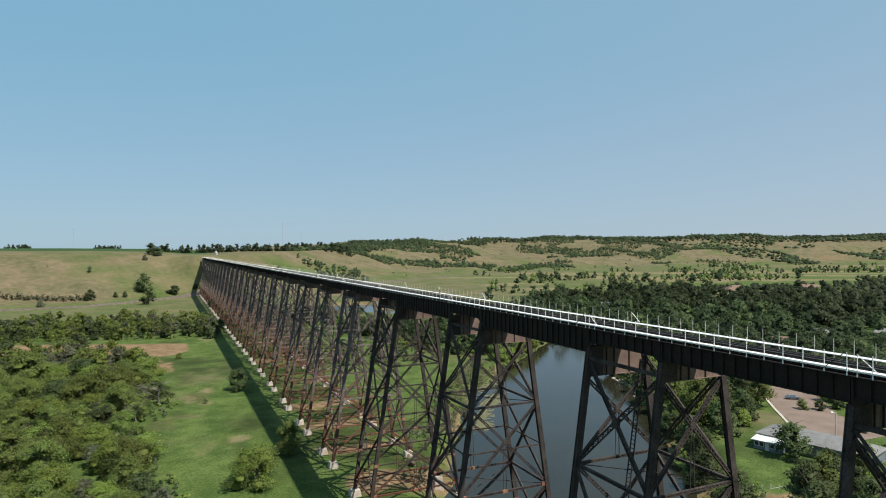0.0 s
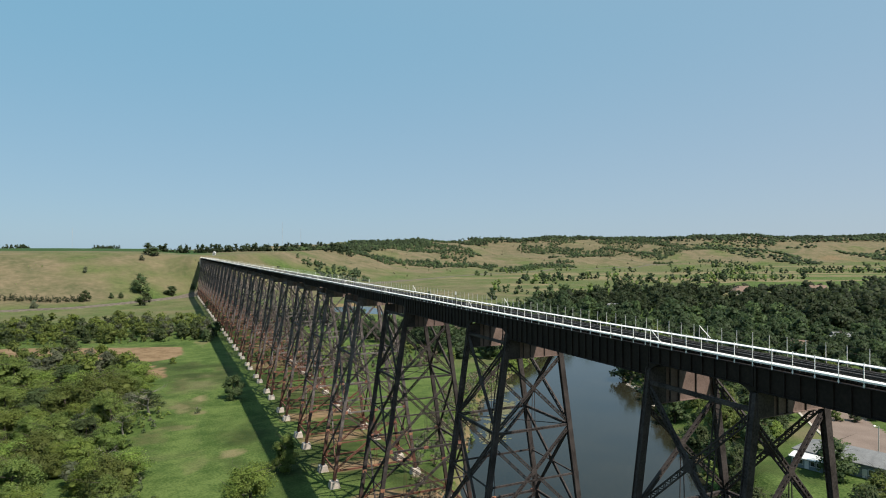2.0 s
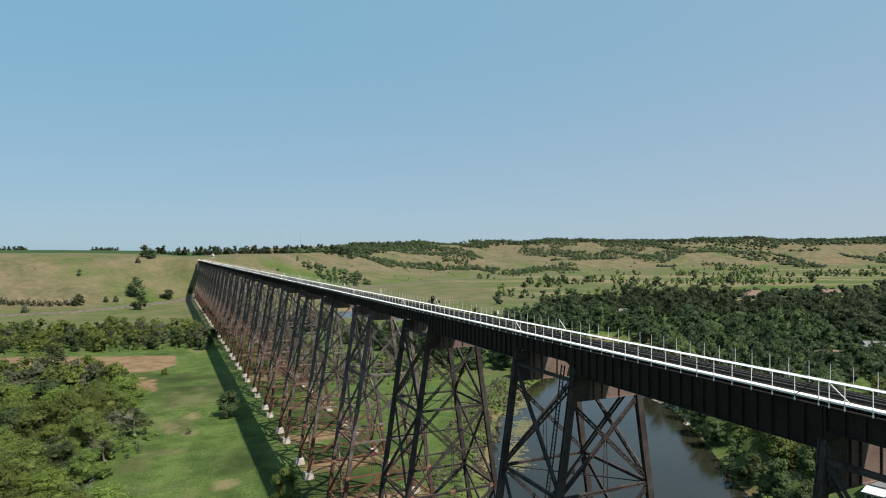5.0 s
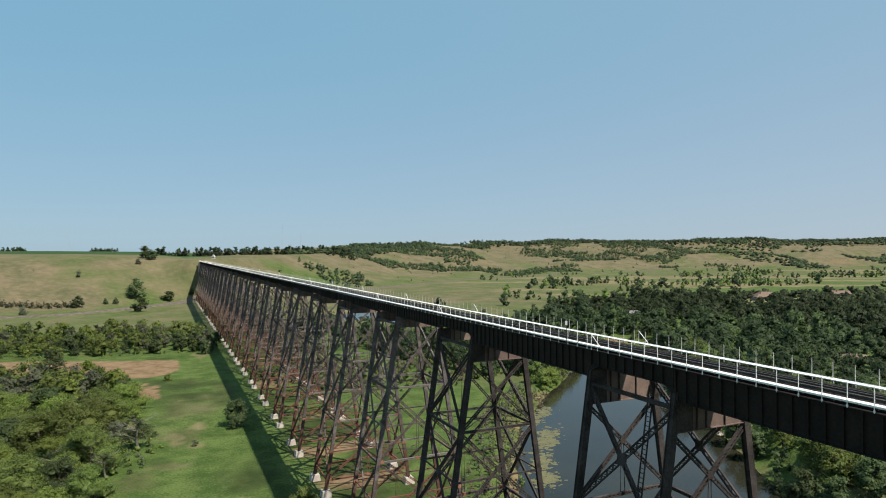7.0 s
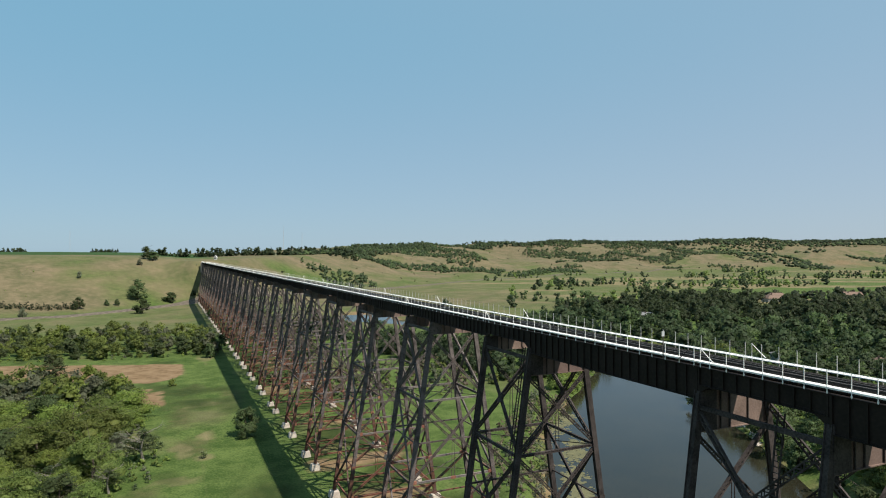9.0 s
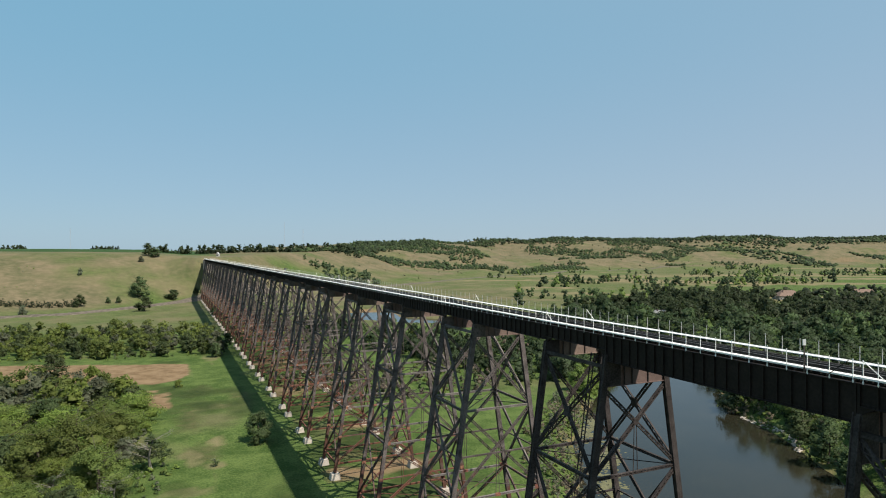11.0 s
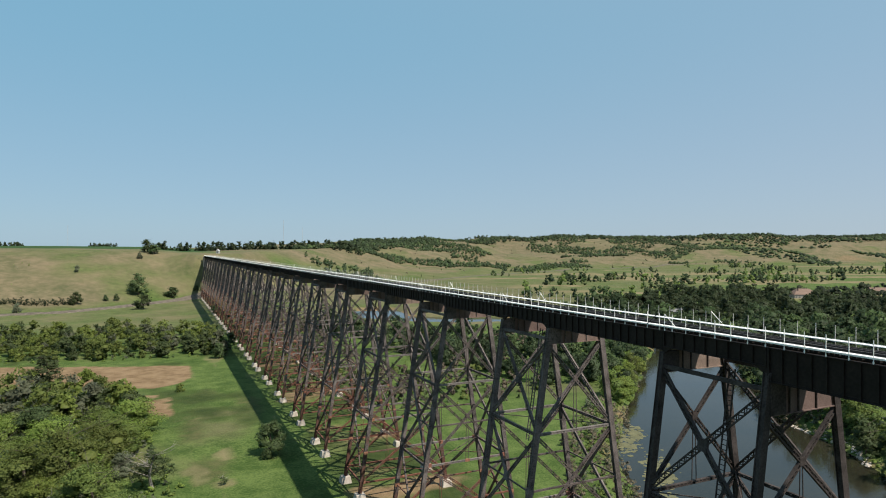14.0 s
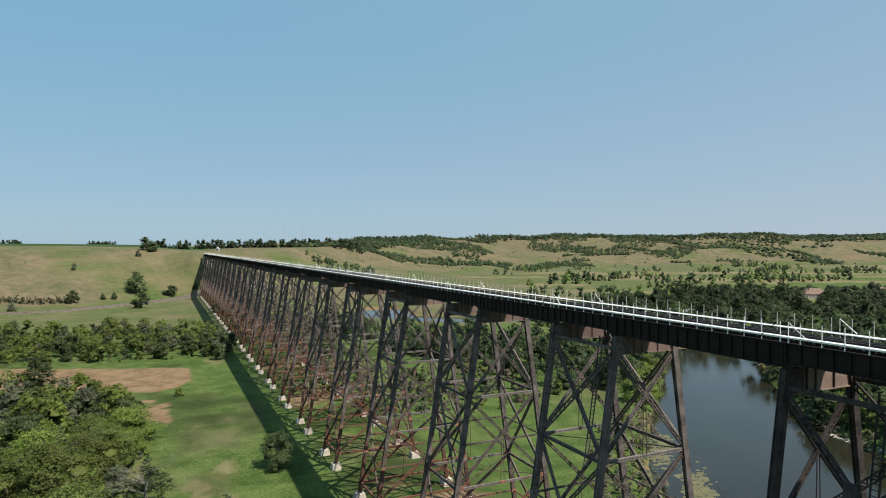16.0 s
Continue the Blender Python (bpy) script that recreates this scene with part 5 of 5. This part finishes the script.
for (x, y), turn, size, roof, wall, hip, label in (
        (HOUSE_SPOTS[0], -40, (13, 8, 2.8, 5.0), ROOF_GREY, SIDING_PALE, False, "pale house with a grey gable roof among trees"),
        (HOUSE_SPOTS[1], -62, (15, 9, 2.8, 5.2), ROOF_GREY, SIDING_PALE, False, "pale house with a grey gable roof among trees"),
        (HOUSE_SPOTS[2], -30, (12, 8, 2.8, 4.6), ROOF_GREY, SIDING, True, "blue-grey house half hidden by trees"),
        (HOUSE_SPOTS[3], -55, (13, 8, 2.7, 4.4), ROOF_BROWN, SIDING_PALE, True, "house with a brown hip roof among trees"),
        (HOUSE_SPOTS[4], -35, (14, 9, 3.0, 5.6), ROOF_GREY, SIDING, False, "blue-grey house with a grey gable roof"),
        (HOUSE_SPOTS[5], -30, (14, 9, 2.8, 5.0), ROOF_GREY, SIDING_PALE, False, "pale house with a grey roof behind trees"),
        ((558, 532), -25, (26, 15, 4.0, 10.0), ROOF_BROWN, SIDING_PALE, True, "large house with a tall brown hip roof"),
        ((705, 540), -30, (20, 11, 3.5, 7.5), ROOF_BROWN, SIDING_PALE, False, "house with a reddish-brown roof"),
        ((24, 1010), 70, (4.5, 3.6, 2.8, 6.2), ROOF_WHITE, TRIM, False, "small white gabled building on the plateau")):
    build_house(x, y, turn, *size, roof, wall, hip, label)


def drape(name, poly, mat, lift, step=1.5):
    """A thin sheet that lies on the ground inside a plan outline."""
    xs = np.arange(min(p[0] for p in poly) - step, max(p[0] for p in poly) + step, step)
    ys = np.arange(min(p[1] for p in poly) - step, max(p[1] for p in poly) + step, step)
    gx, gy = np.meshgrid(xs, ys)
    ok = inside(gx + 0.4 * vnoise(gx, gy, 4, 81), gy, poly)
    z = height(gx, gy) + lift
    g = Geo()
    index = {}
    for j in range(len(ys) - 1):
        for i in range(len(xs) - 1):
            if ok[j, i]:
                q = []
                for a, b in ((j, i), (j, i + 1), (j + 1, i + 1), (j + 1, i)):
                    if (a, b) not in index:
                        index[(a, b)] = len(g.v)
                        g.v.append((float(gx[a, b]), float(gy[a, b]), float(z[a, b])))
                    q.append(index[(a, b)])
                g.f.append(tuple(q))
    m = g.mesh(name)
    m.materials.append(mat)
    return new(name, m)


tagged(drape("parking_lot", [(123, 141), (118, 131), (121, 121), (134, 120), (142, 136), (151, 146), (161, 156), (175, 176), (186, 196), (176, 198), (164, 184), (153, 175)], ASPHALT, 0.05), "worn grey-brown gravel parking lot", "parking lot", kind="structure")
g = Geo()
pts = [(123.0, 141.5), (134.0, 154.0), (146.0, 167.5), (156.0, 180.0)]
for (ax, ay), (bx, by) in zip(pts[:-1], pts[1:]):
    g.bar((ax, ay, float(height(ax, ay)) + 0.1), (bx, by, float(height(bx, by)) + 0.1), 0.8, 0.2)
tagged(link_mat(new("kerb", g.mesh("kerb")), CURB), "pale concrete kerb beside the lot", "kerb", kind="structure")


def build_car(x, y, turn):
    car = new("car")
    bm = bmesh.new()
    prof = [(-2.2, 0.35), (-2.2, 0.85), (-1.9, 0.98), (-1.35, 1.45), (0.35, 1.48), (1.0, 1.0), (2.0, 0.88), (2.2, 0.6), (2.2, 0.35)]
    rings = []
    for s in (-0.88, 0.88):
        rings.append([bm.verts.new((a, s * (0.86 if b > 1.2 else 1.0), b)) for a, b in prof])
    n = len(prof)
    bm.faces.new(rings[0])
    bm.faces.new(list(reversed(rings[1])))
    for k in range(n):
        j = (k + 1) % n
        bm.faces.new((rings[0][j], rings[0][k], rings[1][k], rings[1][j]))
    bmesh.ops.recalc_face_normals(bm, faces=bm.faces[:])
    bmesh.ops.bevel(bm, geom=bm.edges[:], offset=0.06, segments=2, affect="EDGES")
    m = bpy.data.meshes.new("body")
    bm.to_mesh(m)
    bm.free()
    part("body", m, CAR_PAINT, car)
    for s in (-1, 1):
        g = Geo()
        ys = s * 0.83
        g.v = [(-1.2, ys, 1.02), (0.75, ys, 1.02), (0.3, ys * 0.94, 1.38), (-1.1, ys * 0.94, 1.38), (-1.2, ys * 1.02, 1.02), (0.75, ys * 1.02, 1.02), (0.3, ys * 0.96, 1.38), (-1.1, ys * 0.96, 1.38)]
        g.f = [(0, 1, 2, 3), (7, 6, 5, 4), (0, 4, 5, 1), (1, 5, 6, 2), (2, 6, 7, 3), (3, 7, 4, 0)]
        part("side_window", g.mesh("side_window"), PANE, car)
        for xx in (-1.35, 1.35):
            bm = bmesh.new()
            bmesh.ops.create_cone(bm, cap_ends=True, segments=16, radius1=0.33, radius2=0.33, depth=0.22, matrix=pose(xx, s * 0.8, 0.33, 90))
            m = bpy.data.meshes.new("wheel")
            bm.to_mesh(m)
            bm.free()
            part("wheel", m, RUBBER, car)
    part("windscreen", Geo().bar((0.72, 0, 1.24), (0.74, 0, 1.25), 1.4, 0.42, (-0.62, 0, 0.8)).mesh("windscreen"), PANE, car)
    car.matrix_world = pose(x, y, float(height(x, y)) + 0.05, 0, 0, turn)
    return tagged(car, "blue-grey car parked on the gravel lot", "car")


build_car(151.0, 160.0, -35)


def build_lamp(x, y):
    lamp = new("street_lamp")
    g = Geo().bar((0, 0, -0.3), (0, 0, 7.2), 0.16, 0.16)
    part("pole", g.mesh("pole"), GALV_DULL, lamp)
    part("arm", Geo().bar((0, 0, 7.1), (-1.2, 0.3, 7.4), 0.09, 0.09).mesh("arm"), GALV_DULL, lamp)
    part("head", Geo().box(-1.7, -0.9, 0.1, 0.5, 7.32, 7.52, 0.05).mesh("head"), GALV, lamp, "pale lamp head")
    lamp.location = (x, y, float(height(x, y)))
    return tagged(lamp, "slender street lamp beside the lot", "street lamp")


build_lamp(120.5, 125.5)
fence = new("fence")
fx0, fy0, fx1, fy1 = 66.5, 113.0, 76.0, 107.4
fence_mesh = Geo().box(-0.05, 0.05, -0.05, 0.05, -0.3, 0.9).mesh("fence_post")
for k in range(7):
    u = k / 6
    ob = part("fence_post", fence_mesh, TRIM, fence)
    x, y = fx0 + (fx1 - fx0) * u, fy0 + (fy1 - fy0) * u
    ob.location = (x, y, float(height(x, y)))
for z in (0.8,):
    part("fence_rail", Geo().bar((fx0, fy0, float(height(fx0, fy0)) + z), (fx1, fy1, float(height(fx1, fy1)) + z), 0.05, 0.1).mesh("fence_rail"), TRIM, fence)
tagged(fence, "low pale wooden fence across the lawn", "fence")
for kind, x, y, sc, wd in ((1, 95, 120.5, 1.08, 1.15), (0, 80, 103, 0.9, 1.05), (1, 87, 105, 0.85, 1.1), (3, 84, 98, 0.9, 1.0), (0, 101, 149, 0.85, 1.0), (4, 96, 152, 0.7, 1.2),
                           (1, 128, 114, 0.5, 1.2), (3, 122, 165, 0.8, 1.2), (1, 158, 143, 0.6, 1.3), (0, 166, 150, 0.7, 1.2), (1, 174, 158, 0.7, 1.3), (3, 181, 168, 0.9, 1.2), (1, 146, 147, 0.4, 1.4), (0, 142, 150, 0.35, 1.3), (1, 150, 133, 0.5, 1.3), (2, 190, 182, 0.8, 1.1), (1, 185, 160, 0.8, 1.2)):
    plant(kind, x, y, sc, wd, place="beside the house and lawn")
for kind, x, y, sc, wd in ((1, 87, 106, 0.95, 0.95), (0, 97, 104, 0.9, 1.0), (1, 103, 98, 0.95, 1.0), (1, 153, 146, 0.75, 1.1), (0, 160, 152, 0.8, 1.1), (1, 167, 160, 0.85, 1.1), (3, 158, 141, 0.7, 1.1),
                           (1, 152, 184, 0.85, 1.4), (1, 142, 181, 0.8, 1.3), (1, 162, 192, 0.9, 1.3), (4, 113, 150, 0.8, 1.0), (4, 108, 145, 0.7, 1.0), (5, 134, 126, 0.7, 1.0)):
    plant(kind, x, y, sc, wd, place="standing round the gravel lot")

# ---- small things on the viaduct ----
sign = new("track_sign")
part("post", Geo().box(-0.04, 0.04, -0.04, 0.04, -0.4, 1.6).mesh("post"), RAIL, sign)
part("board", Geo().box(-0.03, 0.03, -0.12, 0.12, 1.6, 2.05).mesh("board"), TRIM, sign, "blank white sign board")
sign.matrix_world = pose(-3.2, 116.4, DECK, 0, 0, 65)
tagged(sign, "white sign board on a post by the walkway", "sign")

rng = random.Random(77)
g = Geo()
turn = radians(-40)
for x, y in ((75, 243), (70, 226), (64, 219), (84, 250), (53, 205), (47, 194)):
    for _ in range(180):
        across, along, w = rng.gauss(0, 1.7), rng.gauss(0, 3.8), rng.choice((0.12, 0.2, 0.3, 0.5, 0.8))
        cx, cy = x + across * math.cos(turn) - along * math.sin(turn), y + across * math.sin(turn) + along * math.cos(turn)
        n = len(g.v)
        lift = rng.uniform(0.004, 0.06)
        for z in (lift, lift - 0.08):
            for k in range(6):
                a = math.pi * k / 3
                g.v.append((cx + 1.2 * w * math.cos(a), cy + w * math.sin(a), z))
        g.f.append(tuple(range(n, n + 6)))
        g.f += [(n + k, n + k + 6, n + (k + 1) % 6 + 6, n + (k + 1) % 6) for k in range(6)]
tagged(link_mat(new("floating_algae", g.mesh("floating_algae")), ALGAE), "broken olive-green algae floating near the low bank", "algae", kind="stuff")

for x, y, base, tall in ((-400, 3000, 60, 95), (466, 3000, 70, 125), (554, 3000, 70, 95)):
    mast = new("radio_mast")
    for k in range(3):
        a = 2 * math.pi * k / 3
        part("leg", Geo().bar((1.1 * math.cos(a), 1.1 * math.sin(a), -20), (0.5 * math.cos(a), 0.5 * math.sin(a), tall), 0.22, 0.22).mesh("leg"), GALV_DULL, mast)
    g = Geo()
    for k in range(24):
        z = tall * k / 24
        for j in range(3):
            a, b = 2 * math.pi * j / 3, 2 * math.pi * (j + 1) / 3
            g.bar((math.cos(a), math.sin(a), z), (math.cos(b) * 0.95, math.sin(b) * 0.95, z + tall / 24), 0.1, 0.1)
    part("lacing", g.mesh("lacing"), GALV_DULL, mast)
    mast.location = (x, y, base)
    tagged(mast, "thin pale radio mast on the far plateau", "radio mast", "radio masts on the horizon")

# ---- scattered growth ----
hill_shrubs = spread_out(95, 4000, (-330, 0, 720, 1000), 9, lambda x, y: (rel_up(x, y) > 0.02) & (rel_up(x, y) < 0.95) & (fbm(x, y, 45, 96, 3) > 0.46))
joined_trees("hill_shrubs", [(x, y, random.uniform(0.12, 0.36)) for x, y in hill_shrubs], 20, 0.9, (LEAF_DARK, LEAF_GREY, LEAF), "low shrubs dotted over the dry hill", 32)
